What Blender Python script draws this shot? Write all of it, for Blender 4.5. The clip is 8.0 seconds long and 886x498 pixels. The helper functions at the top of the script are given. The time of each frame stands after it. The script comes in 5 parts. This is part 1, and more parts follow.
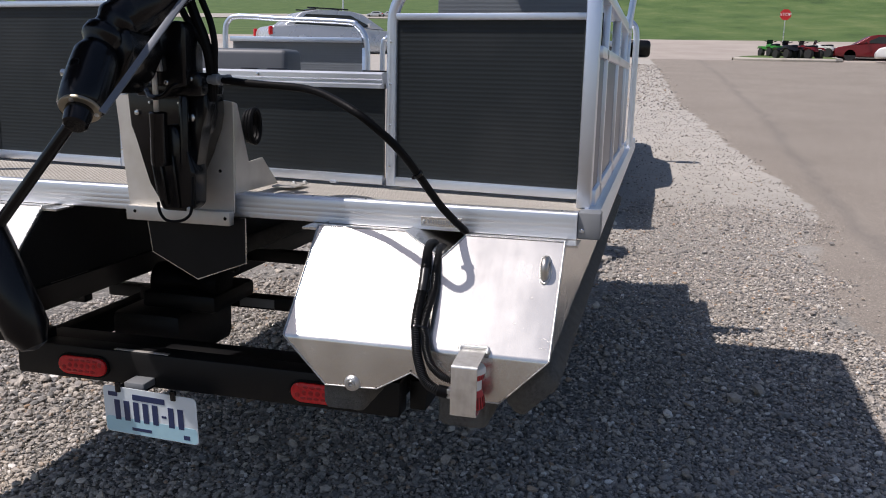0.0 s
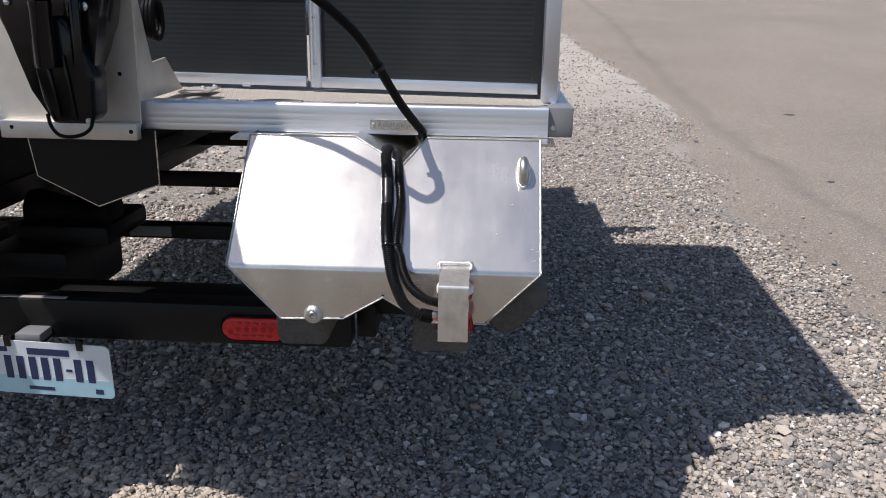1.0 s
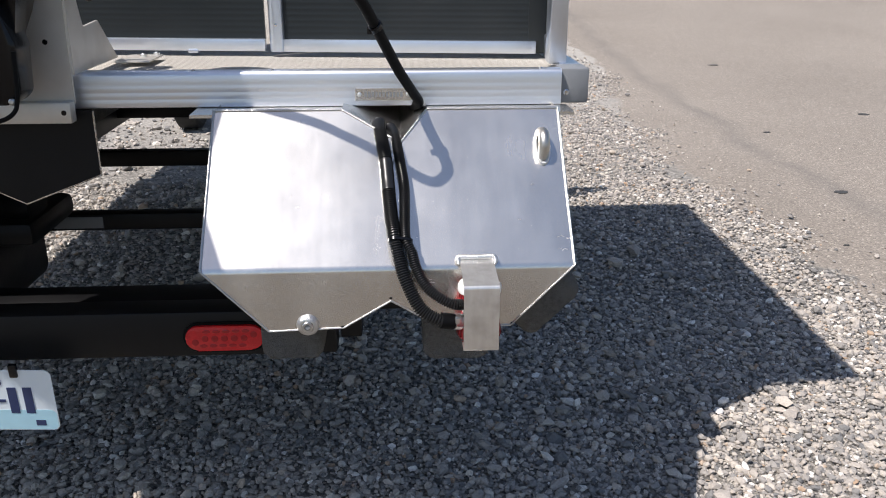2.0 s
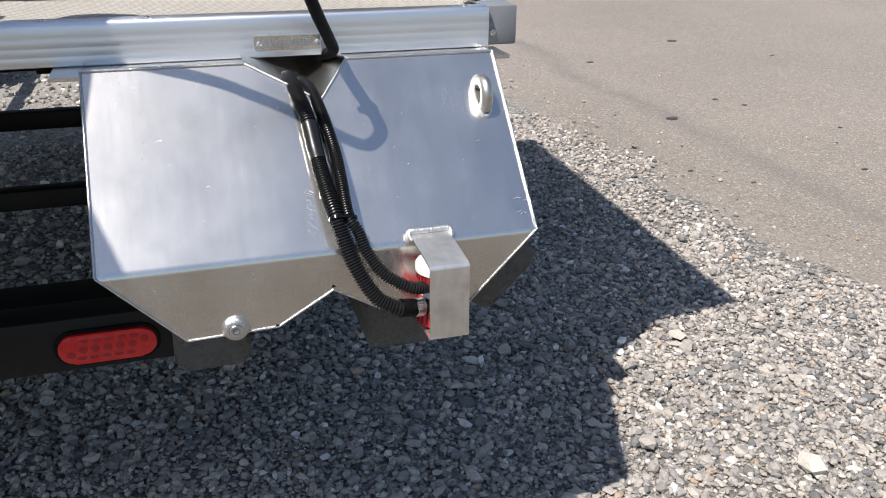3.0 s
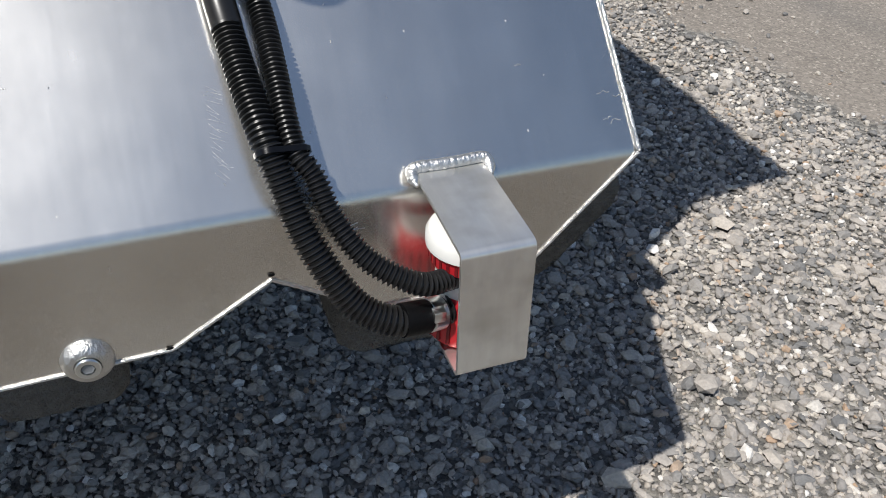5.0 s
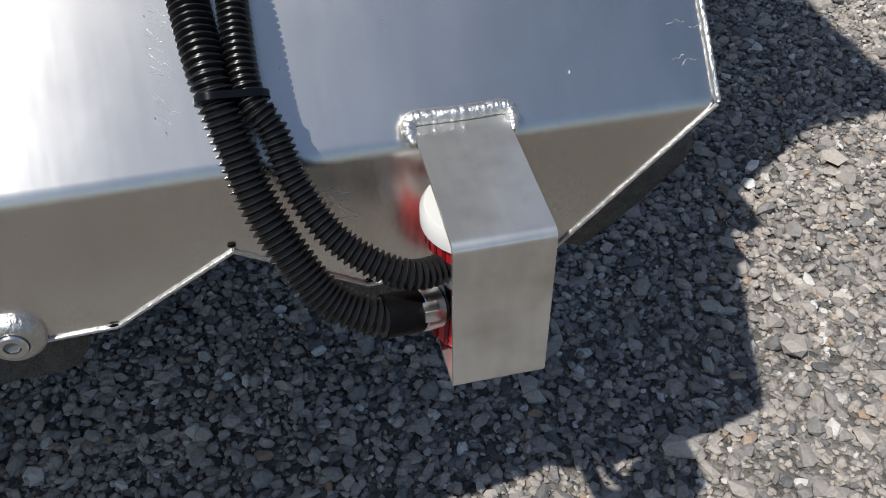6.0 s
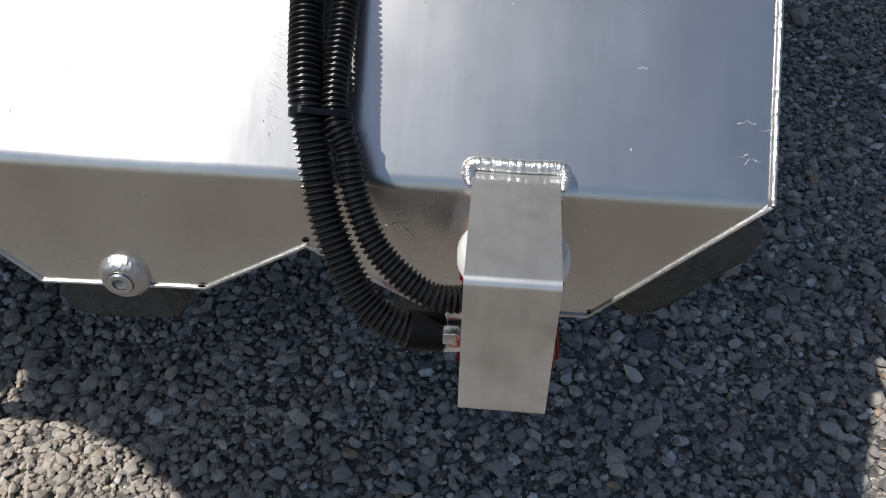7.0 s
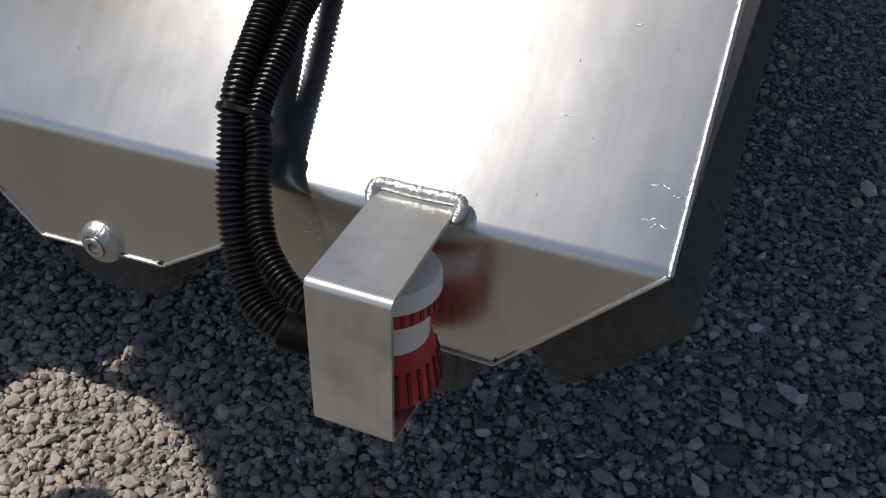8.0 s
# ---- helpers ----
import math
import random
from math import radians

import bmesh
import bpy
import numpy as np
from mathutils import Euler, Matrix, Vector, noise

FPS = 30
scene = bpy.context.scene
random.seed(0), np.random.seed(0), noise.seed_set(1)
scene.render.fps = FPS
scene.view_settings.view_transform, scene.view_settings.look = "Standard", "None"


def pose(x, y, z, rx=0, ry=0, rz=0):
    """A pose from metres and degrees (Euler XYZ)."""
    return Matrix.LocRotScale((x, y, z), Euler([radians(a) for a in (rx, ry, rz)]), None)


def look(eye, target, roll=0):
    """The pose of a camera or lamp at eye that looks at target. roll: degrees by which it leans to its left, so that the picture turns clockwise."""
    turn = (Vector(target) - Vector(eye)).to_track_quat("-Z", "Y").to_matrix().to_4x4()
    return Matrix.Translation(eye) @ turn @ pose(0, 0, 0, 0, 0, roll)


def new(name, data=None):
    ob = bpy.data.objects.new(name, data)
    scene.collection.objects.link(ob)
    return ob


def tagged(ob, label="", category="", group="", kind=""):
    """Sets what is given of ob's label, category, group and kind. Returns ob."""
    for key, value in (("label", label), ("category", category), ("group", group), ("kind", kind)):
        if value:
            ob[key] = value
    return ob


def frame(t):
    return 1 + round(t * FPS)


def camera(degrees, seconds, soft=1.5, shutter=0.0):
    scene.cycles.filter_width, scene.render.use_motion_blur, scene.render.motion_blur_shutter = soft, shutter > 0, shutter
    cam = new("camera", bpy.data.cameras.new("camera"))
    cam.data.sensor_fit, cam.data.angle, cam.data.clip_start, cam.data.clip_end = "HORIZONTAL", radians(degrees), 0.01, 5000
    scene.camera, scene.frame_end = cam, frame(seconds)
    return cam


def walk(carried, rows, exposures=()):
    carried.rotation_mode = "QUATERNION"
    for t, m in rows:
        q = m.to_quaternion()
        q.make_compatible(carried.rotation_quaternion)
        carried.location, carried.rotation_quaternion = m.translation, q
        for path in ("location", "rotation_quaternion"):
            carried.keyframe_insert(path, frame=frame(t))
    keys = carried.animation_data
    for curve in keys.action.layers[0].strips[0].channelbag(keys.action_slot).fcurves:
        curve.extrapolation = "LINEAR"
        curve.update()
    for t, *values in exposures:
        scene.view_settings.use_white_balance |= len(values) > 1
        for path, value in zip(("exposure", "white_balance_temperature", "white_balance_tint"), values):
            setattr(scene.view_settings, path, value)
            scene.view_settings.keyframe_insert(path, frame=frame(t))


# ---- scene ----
cam = camera(55.5, 8.0, 1.0)
PATH = [
    (0, (0.836, -1.795, 1.381), (0.364, 0.108, 0.983), 1.4),
    (0.5, (0.705, -1.662, 1.318), (0.417, 0.246, 0.793), 1.6),
    (1, (0.527, -1.608, 1.308), (0.427, 0.301, 0.721), 0.8),
    (1.2, (0.477, -1.598, 1.297), (0.428, 0.312, 0.705), 0.8),
    (2.3, (0.286, -1.246, 1.285), (0.481, 0.611, 0.569), -0.0),
    (2.5, (0.249, -1.201, 1.29), (0.527, 0.637, 0.553), 0.2),
    (3, (0.146, -1.108, 1.265), (0.687, 0.639, 0.454), 0.5),
    (3.5, (0.124, -1.01, 1.227), (0.782, 0.654, 0.332), 1.8),
    (4, (0.199, -0.822, 1.197), (0.839, 0.819, 0.249), 3.0),
    (4.5, (0.251, -0.695, 1.164), (0.848, 0.913, 0.136), 2.8),
    (5, (0.261, -0.535, 1.113), (0.838, 0.985, -0.052), 1.4),
    (5.2, (0.27, -0.495, 1.101), (0.823, 0.984, -0.127), 1.2),
    (6.3, (0.398, -0.407, 1.062), (0.601, 1.045, -0.298), -1.0),
    (6.5, (0.412, -0.416, 1.063), (0.535, 1.049, -0.293), -0.7),
    (7, (0.452, -0.469, 1.095), (0.35, 1.076, -0.171), 1.4),
    (7.2, (0.5, -0.471, 1.068), (0.241, 1.15, -0.075), 1.9),
    (7.5, (0.589, -0.442, 1.076), (0.119, 1.126, -0.073), 1.9),
    (8, (0.667, -0.442, 1.07), (0.051, 1.09, -0.058), 1.4),
]
EXPOSURES = [(0.0, -0.12, 6600, 17), (1.2, 0.06, 6600, 15), (2.3, 0.34, 6550, 13), (3.5, 0.3, 6550, 11), (4.0, 0.13, 6550, 11), (4.5, -0.02, 6450, 9), (5.2, -0.03, 6450, 9), (6.3, -0.34, 6400, 10), (7.0, -0.3, 6450, 10), (7.5, -0.53, 6450, 10), (8.0, -0.72, 6550, 11)]
walk(cam, [(t, look(eye, target, roll)) for t, eye, target, roll in PATH], EXPOSURES)

# ---- world, sun, exposure ----
SUN_DIR = Vector((0.49, 0.32, -1.0)).normalized()      # the way the light travels
world = bpy.data.worlds.new("sky")
scene.world = world
world.use_nodes = True
wn, wl = world.node_tree.nodes, world.node_tree.links
sky = wn.new("ShaderNodeTexSky")
sky.sky_type = "NISHITA"
sky.sun_disc = False
sky.sun_elevation = math.asin(-SUN_DIR.z)
sky.sun_rotation = math.atan2(-SUN_DIR.x, -SUN_DIR.y)
sky.air_density, sky.dust_density, sky.ozone_density = 1.0, 0.6, 1.0
wn["Background"].inputs["Strength"].default_value = 0.095
wl.new(sky.outputs["Color"], wn["Background"].inputs["Color"])
sun = new("sun", bpy.data.lights.new("sun", "SUN"))
sun.data.energy, sun.data.angle, sun.data.color = 4.6, radians(0.53), (1.0, 0.965, 0.92)
sun.matrix_world = Matrix.Translation((-4, -4, 8)) @ SUN_DIR.to_track_quat("-Z", "Y").to_matrix().to_4x4()


# ---- materials ----
def material(name, colour, rough=0.5, metal=0.0, spread=0.12, scale=8.0, bump=0.0, bump_scale=60.0, stretch=(1, 1, 1),
             stain=None, stain_scale=2.0, aniso=0.0, island=0.0, per_object=0.0, rough_spread=0.1, spec=None, haze=None):
    """A surface with grain and stains at two scales, at real size."""
    m = bpy.data.materials.new(name)
    m.use_nodes = True
    n, l = m.node_tree.nodes, m.node_tree.links
    b = n["Principled BSDF"]
    b.inputs["Metallic"].default_value = metal
    if spec is not None:
        b.inputs["Specular IOR Level"].default_value = spec
    co = n.new("ShaderNodeTexCoord")
    mp = n.new("ShaderNodeMapping")
    mp.inputs["Scale"].default_value = stretch
    l.new(co.outputs["Object"], mp.inputs["Vector"])
    t1 = n.new("ShaderNodeTexNoise")
    t1.inputs["Scale"].default_value, t1.inputs["Detail"].default_value = scale, 6
    l.new(mp.outputs["Vector"], t1.inputs["Vector"])
    t2 = n.new("ShaderNodeTexNoise")
    t2.inputs["Scale"].default_value, t2.inputs["Detail"].default_value = stain_scale, 3
    l.new(co.outputs["Object"], t2.inputs["Vector"])
    dark = [c * (1 - spread) for c in colour]
    light = [min(1, c * (1 + spread)) for c in colour]
    mix = n.new("ShaderNodeMix")
    mix.data_type = "RGBA"
    mix.inputs["A"].default_value, mix.inputs["B"].default_value = (*dark, 1), (*light, 1)
    l.new(t1.outputs["Fac"], mix.inputs["Factor"])
    out = mix.outputs["Result"]
    if stain:
        ramp = n.new("ShaderNodeValToRGB")
        ramp.color_ramp.elements[0].position, ramp.color_ramp.elements[1].position = 0.45, 0.72
        l.new(t2.outputs["Fac"], ramp.inputs["Fac"])
        mx = n.new("ShaderNodeMix")
        mx.data_type = "RGBA"
        mx.inputs["B"].default_value = (*stain, 1)
        l.new(out, mx.inputs["A"])
        l.new(ramp.outputs["Color"], mx.inputs["Factor"])
        out = mx.outputs["Result"]
    if island or per_object:
        hsv = n.new("ShaderNodeHueSaturation")
        mr = n.new("ShaderNodeMapRange")
        k = island or per_object
        mr.inputs["To Min"].default_value, mr.inputs["To Max"].default_value = 1 - k, 1 + k
        src = n.new("ShaderNodeNewGeometry").outputs["Random Per Island"] if island else n.new("ShaderNodeObjectInfo").outputs["Random"]
        l.new(src, mr.inputs["Value"])
        l.new(mr.outputs["Result"], hsv.inputs["Value"])
        l.new(out, hsv.inputs["Color"])
        out = hsv.outputs["Color"]
    l.new(out, b.inputs["Base Color"])
    rr = n.new("ShaderNodeMapRange")
    rr.inputs["To Min"].default_value, rr.inputs["To Max"].default_value = max(0.02, rough - rough_spread), min(1, rough + rough_spread)
    l.new(t2.outputs["Fac"], rr.inputs["Value"])
    l.new(rr.outputs["Result"], b.inputs["Roughness"])
    if bump:
        t3 = n.new("ShaderNodeTexNoise")
        t3.inputs["Scale"].default_value, t3.inputs["Detail"].default_value = bump_scale, 5
        l.new(mp.outputs["Vector"], t3.inputs["Vector"])
        bp = n.new("ShaderNodeBump")
        bp.inputs["Strength"].default_value, bp.inputs["Distance"].default_value = bump, 0.01
        l.new(t3.outputs["Fac"], bp.inputs["Height"])
        l.new(bp.outputs["Normal"], b.inputs["Normal"])
    if aniso:
        b.inputs["Anisotropic"].default_value = aniso
        grain = n.new("ShaderNodeCombineXYZ")
        grain.inputs["Y"].default_value, grain.inputs["Z"].default_value = 0.695, 0.72
        l.new(grain.outputs["Vector"], b.inputs["Tangent"])
    if haze:
        # a second, wider lobe: the dull film on rolled sheet
        weight, wide = haze
        c = n.new("ShaderNodeBsdfPrincipled")
        c.inputs["Metallic"].default_value, c.inputs["Roughness"].default_value = metal, wide
        l.new(out, c.inputs["Base Color"])
        both = n.new("ShaderNodeMixShader")
        streak = n.new("ShaderNodeMapRange")
        streak.inputs["To Min"].default_value, streak.inputs["To Max"].default_value = weight - 0.03, weight + 0.03
        l.new(t1.outputs["Fac"], streak.inputs["Value"])
        l.new(streak.outputs["Result"], both.inputs["Fac"])
        l.new(b.outputs["BSDF"], both.inputs[1])
        l.new(c.outputs["BSDF"], both.inputs[2])
        l.new(both.outputs["Shader"], n["Material Output"].inputs["Surface"])
    return m


def rolled_sheet():
    """Mill-finish plate: streaks down the slope, a cloudy film, pits and faint handling marks."""
    m = bpy.data.materials.new("mill_aluminium")
    m.use_nodes = True
    n, l = m.node_tree.nodes, m.node_tree.links
    b = n["Principled BSDF"]
    co = n.new("ShaderNodeTexCoord")

    def noise_at(scale, stretch, detail=4.0, rough=0.55):
        mp = n.new("ShaderNodeMapping")
        mp.inputs["Scale"].default_value = stretch
        l.new(co.outputs["Object"], mp.inputs["Vector"])
        t = n.new("ShaderNodeTexNoise")
        t.inputs["Scale"].default_value, t.inputs["Detail"].default_value, t.inputs["Roughness"].default_value = scale, detail, rough
        l.new(mp.outputs["Vector"], t.inputs["Vector"])
        return t.outputs["Fac"]

    def span(fac, a, c, lo=0.3, hi=0.7):
        r = n.new("ShaderNodeMapRange")
        r.inputs["From Min"].default_value, r.inputs["From Max"].default_value = lo, hi
        r.inputs["To Min"].default_value, r.inputs["To Max"].default_value = a, c
        l.new(fac, r.inputs["Value"])
        return r.outputs["Result"]

    def times(a, c):
        k = n.new("ShaderNodeMath")
        k.operation = "MULTIPLY"
        l.new(a, k.inputs[0])
        l.new(c, k.inputs[1])
        return k.outputs[0]

    streak = noise_at(30.0, (2.6, 0.16, 0.16))
    fine = noise_at(150.0, (2.0, 0.10, 0.10), 2.0)
    cloud = noise_at(6.0, (1.0, 0.8, 0.8), 5.0, 0.62)
    blotch = noise_at(24.0, (1.0, 0.6, 0.6), 3.0)
    tone = times(times(span(streak, 0.985, 1.015), span(fine, 0.985, 1.015)), times(span(cloud, 0.93, 1.07), span(blotch, 0.965, 1.035)))
    tint = n.new("ShaderNodeMix")
    tint.data_type, tint.blend_type = "RGBA", "MULTIPLY"
    tint.inputs["Factor"].default_value = 1.0
    tint.inputs["A"].default_value = (0.775, 0.758, 0.72, 1)
    l.new(tone, tint.inputs["B"])
    l.new(tint.outputs["Result"], b.inputs["Base Color"])
    b.inputs["Metallic"].default_value = 1.0
    l.new(times(span(cloud, 0.19, 0.25), span(streak, 0.975, 1.025)), b.inputs["Roughness"])
    b.inputs["Anisotropic"].default_value = 0.75
    grain = n.new("ShaderNodeCombineXYZ")
    grain.inputs["Y"].default_value, grain.inputs["Z"].default_value = 0.695, 0.72
    l.new(grain.outputs["Vector"], b.inputs["Tangent"])
    relief = n.new("ShaderNodeBump")
    relief.inputs["Strength"].default_value, relief.inputs["Distance"].default_value = 0.045, 0.004
    l.new(blotch, relief.inputs["Height"])
    rolled = n.new("ShaderNodeBump")
    rolled.inputs["Strength"].default_value, rolled.inputs["Distance"].default_value = 0.012, 0.001
    l.new(fine, rolled.inputs["Height"])
    l.new(relief.outputs["Normal"], rolled.inputs["Normal"])
    l.new(rolled.outputs["Normal"], b.inputs["Normal"])
    film = n.new("ShaderNodeBsdfPrincipled")
    film.inputs["Metallic"].default_value, film.inputs["Roughness"].default_value = 1.0, 0.46
    l.new(tint.outputs["Result"], film.inputs["Base Color"])
    both = n.new("ShaderNodeMixShader")
    l.new(times(span(streak, 0.95, 1.05), span(cloud, 0.17, 0.27)), both.inputs["Fac"])
    l.new(b.outputs["BSDF"], both.inputs[1])
    l.new(film.outputs["BSDF"], both.inputs[2])
    l.new(both.outputs["Shader"], n["Material Output"].inputs["Surface"])
    return m


ALU = rolled_sheet()
ALU_GUARD = material("smudged_aluminium", (0.80, 0.785, 0.755), 0.20, 0.88, 0.13, 30, 0.012, 150, (3, 0.6, 0.6), stain=(0.60, 0.585, 0.55), stain_scale=28, rough_spread=0.14, haze=(0.35, 0.5))
EYE_METAL = material("cast_eye", (0.55, 0.53, 0.49), 0.42, 1.0, 0.1, 40, 0.08, 150)
ALU_BEAM = material("extruded_aluminium", (0.82, 0.845, 0.885), 0.40, 1.0, 0.05, 12, 0.03, 90, (0.4, 4, 8), stain_scale=4, rough_spread=0.08)
ALU_POST = material("satin_aluminium", (0.78, 0.835, 0.92), 0.36, 1.0, 0.04, 10, 0.02, 80, (4, 4, 0.5), stain_scale=6)
ALU_DULL = material("dull_aluminium", (0.74, 0.71, 0.66), 0.5, 0.72, 0.06, 14, 0.03, 120, stain=(0.62, 0.58, 0.52), stain_scale=9)
STOW = material("grey_bar", (0.15, 0.165, 0.19), 0.42, 0.25, 0.1, 30)
CAP_METAL = material("bronze_cap", (0.46, 0.41, 0.32), 0.45, 0.9, 0.15, 30, stain=(0.36, 0.32, 0.25), stain_scale=20)
SEAM = material("seam_metal", (0.60, 0.59, 0.57), 0.40, 1.0, 0.1, 60, 0.25, 300)
WELD = material("weld_metal", (0.74, 0.73, 0.71), 0.44, 1.0, 0.1, 60, 0.25, 300)
STEEL = material("zinc_steel", (0.72, 0.74, 0.74), 0.28, 1.0, 0.08, 40)
GREY_CAP = material("grey_plastic", (0.20, 0.21, 0.22), 0.5, 0, 0.08, 20, 0.05, 200)
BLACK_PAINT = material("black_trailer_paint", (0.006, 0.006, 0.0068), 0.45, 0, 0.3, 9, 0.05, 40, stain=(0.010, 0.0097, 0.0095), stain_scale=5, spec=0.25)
BLACK_PLASTIC = material("black_plastic", (0.005, 0.005, 0.006), 0.22, 0, 0.2, 20, 0.02, 160, spec=0.35)
HOSE = material("corrugated_black_plastic", (0.012, 0.012, 0.0125), 0.34, 0, 0.2, 40, spec=0.5, rough_spread=0.06)
RUBBER = material("black_rubber", (0.004, 0.004, 0.0045), 0.5, 0, 0.25, 30, 0.1, 120, spec=0.13)
CARPET = material("charcoal_carpet", (0.155, 0.150, 0.138), 0.95, 0, 0.45, 130, 0.9, 420, stain=(0.19, 0.185, 0.17), stain_scale=22, spec=0.1)
PANEL = material("charcoal_panel", (0.017, 0.0215, 0.024), 0.42, 0.1, 0.12, 8, 0.02, 60, stain=(0.026, 0.030, 0.032), stain_scale=4, spec=0.35)


def woven(m, pitch):
    """Lays a woven check of raised and sunk threads over a material."""
    n, l = m.node_tree.nodes, m.node_tree.links
    b = n["Principled BSDF"]
    src = b.inputs["Base Color"].links[0].from_socket
    co = n.new("ShaderNodeTexCoord")
    ck = n.new("ShaderNodeTexChecker")
    ck.inputs["Scale"].default_value = 1 / pitch
    ck.inputs["Color1"].default_value, ck.inputs["Color2"].default_value = (1, 1, 1, 1), (0.55, 0.54, 0.52, 1)
    l.new(co.outputs["Object"], ck.inputs["Vector"])
    k = n.new("ShaderNodeMix")
    k.data_type, k.blend_type = "RGBA", "MULTIPLY"
    k.inputs["Factor"].default_value = 1.0
    l.new(src, k.inputs["A"])
    l.new(ck.outputs["Color"], k.inputs["B"])
    l.new(k.outputs["Result"], b.inputs["Base Color"])
    return m


DECK = material("beige_woven_vinyl", (0.50, 0.47, 0.42), 0.8, 0, 0.2, 160, 0.5, 260, stain=(0.56, 0.525, 0.47), stain_scale=4)
woven(DECK, 0.008)
LAMP_DARK = material("dark_lamp_red", (0.36, 0.008, 0.011), 0.2, 0, 0.2, 60)
RED_LENS = material("red_lens", (0.60, 0.012, 0.016), 0.14, 0, 0.25, 60, 0.2, 120)
# the pump's red darkened, with the shade inside its openings put into the colour
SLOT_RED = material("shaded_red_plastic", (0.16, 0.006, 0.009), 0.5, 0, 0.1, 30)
RED_PUMP = material("red_pump_plastic", (0.50, 0.018, 0.026), 0.35, 0, 0.08, 30)
WHITE_PLASTIC = material("white_pump_plastic", (0.78, 0.77, 0.73), 0.35, 0, 0.03, 20)
SIDE_SHEET = material("side_sheet", (0.17, 0.20, 0.255), 0.35, 0.3, 0.06, 6, 0.02, 60)
BOW_PANEL = material("slate_panel", (0.15, 0.168, 0.185), 0.5, 0.1, 0.1, 8, 0.02, 60)
SEAT = material("grey_vinyl", (0.11, 0.12, 0.135), 0.5, 0, 0.1, 14, 0.06, 120)
GLASS_DARK = material("tinted_glass", (0.02, 0.024, 0.028), 0.06, 0, 0.1, 3)
TYRE = material("tyre_rubber", (0.018, 0.018, 0.018), 0.8, 0, 0.25, 25, 0.3, 90)
SILVER_PAINT = material("silver_car_paint", (0.55, 0.57, 0.60), 0.28, 0.4, 0.03, 5)
RED_PAINT = material("dark_red_car_paint", (0.16, 0.012, 0.016), 0.22, 0.1, 0.05, 5)
WHITE_PAINT = material("white_car_paint", (0.72, 0.72, 0.70), 0.3, 0, 0.03, 5)
BLACK_GLOSS = material("black_vehicle_paint", (0.012, 0.012, 0.014), 0.15, 0, 0.1, 5)
GREEN_PAINT = material("green_plastic", (0.03, 0.22, 0.03), 0.4, 0, 0.1, 12)
PLATE_WHITE = material("plate_sheet", (0.72, 0.80, 0.85), 0.35, 0, 0.03, 20)
PLATE_BLUE = material("plate_blue", (0.40, 0.66, 0.77), 0.35, 0, 0.1, 30)
PLATE_INK = material("plate_ink", (0.02, 0.035, 0.11), 0.4, 0, 0.1, 40)
SIGN_RED = material("sign_red", (0.5, 0.02, 0.02), 0.4, 0, 0.05, 20)
# for the added overhead sheet that only casts a shadow
CASTER_GREY = material("canvas", (0.10, 0.11, 0.12), 0.8, 0, 0.1, 20, 0.2, 90)


def math_node(n, l, op, a, b=None, clamp=False):
    k = n.new("ShaderNodeMath")
    k.operation, k.use_clamp = op, clamp
    for i, v in enumerate((a, b)):
        if v is None:
            continue
        if isinstance(v, (int, float)):
            k.inputs[i].default_value = v
        else:
            l.new(v, k.inputs[i])
    return k.outputs[0]


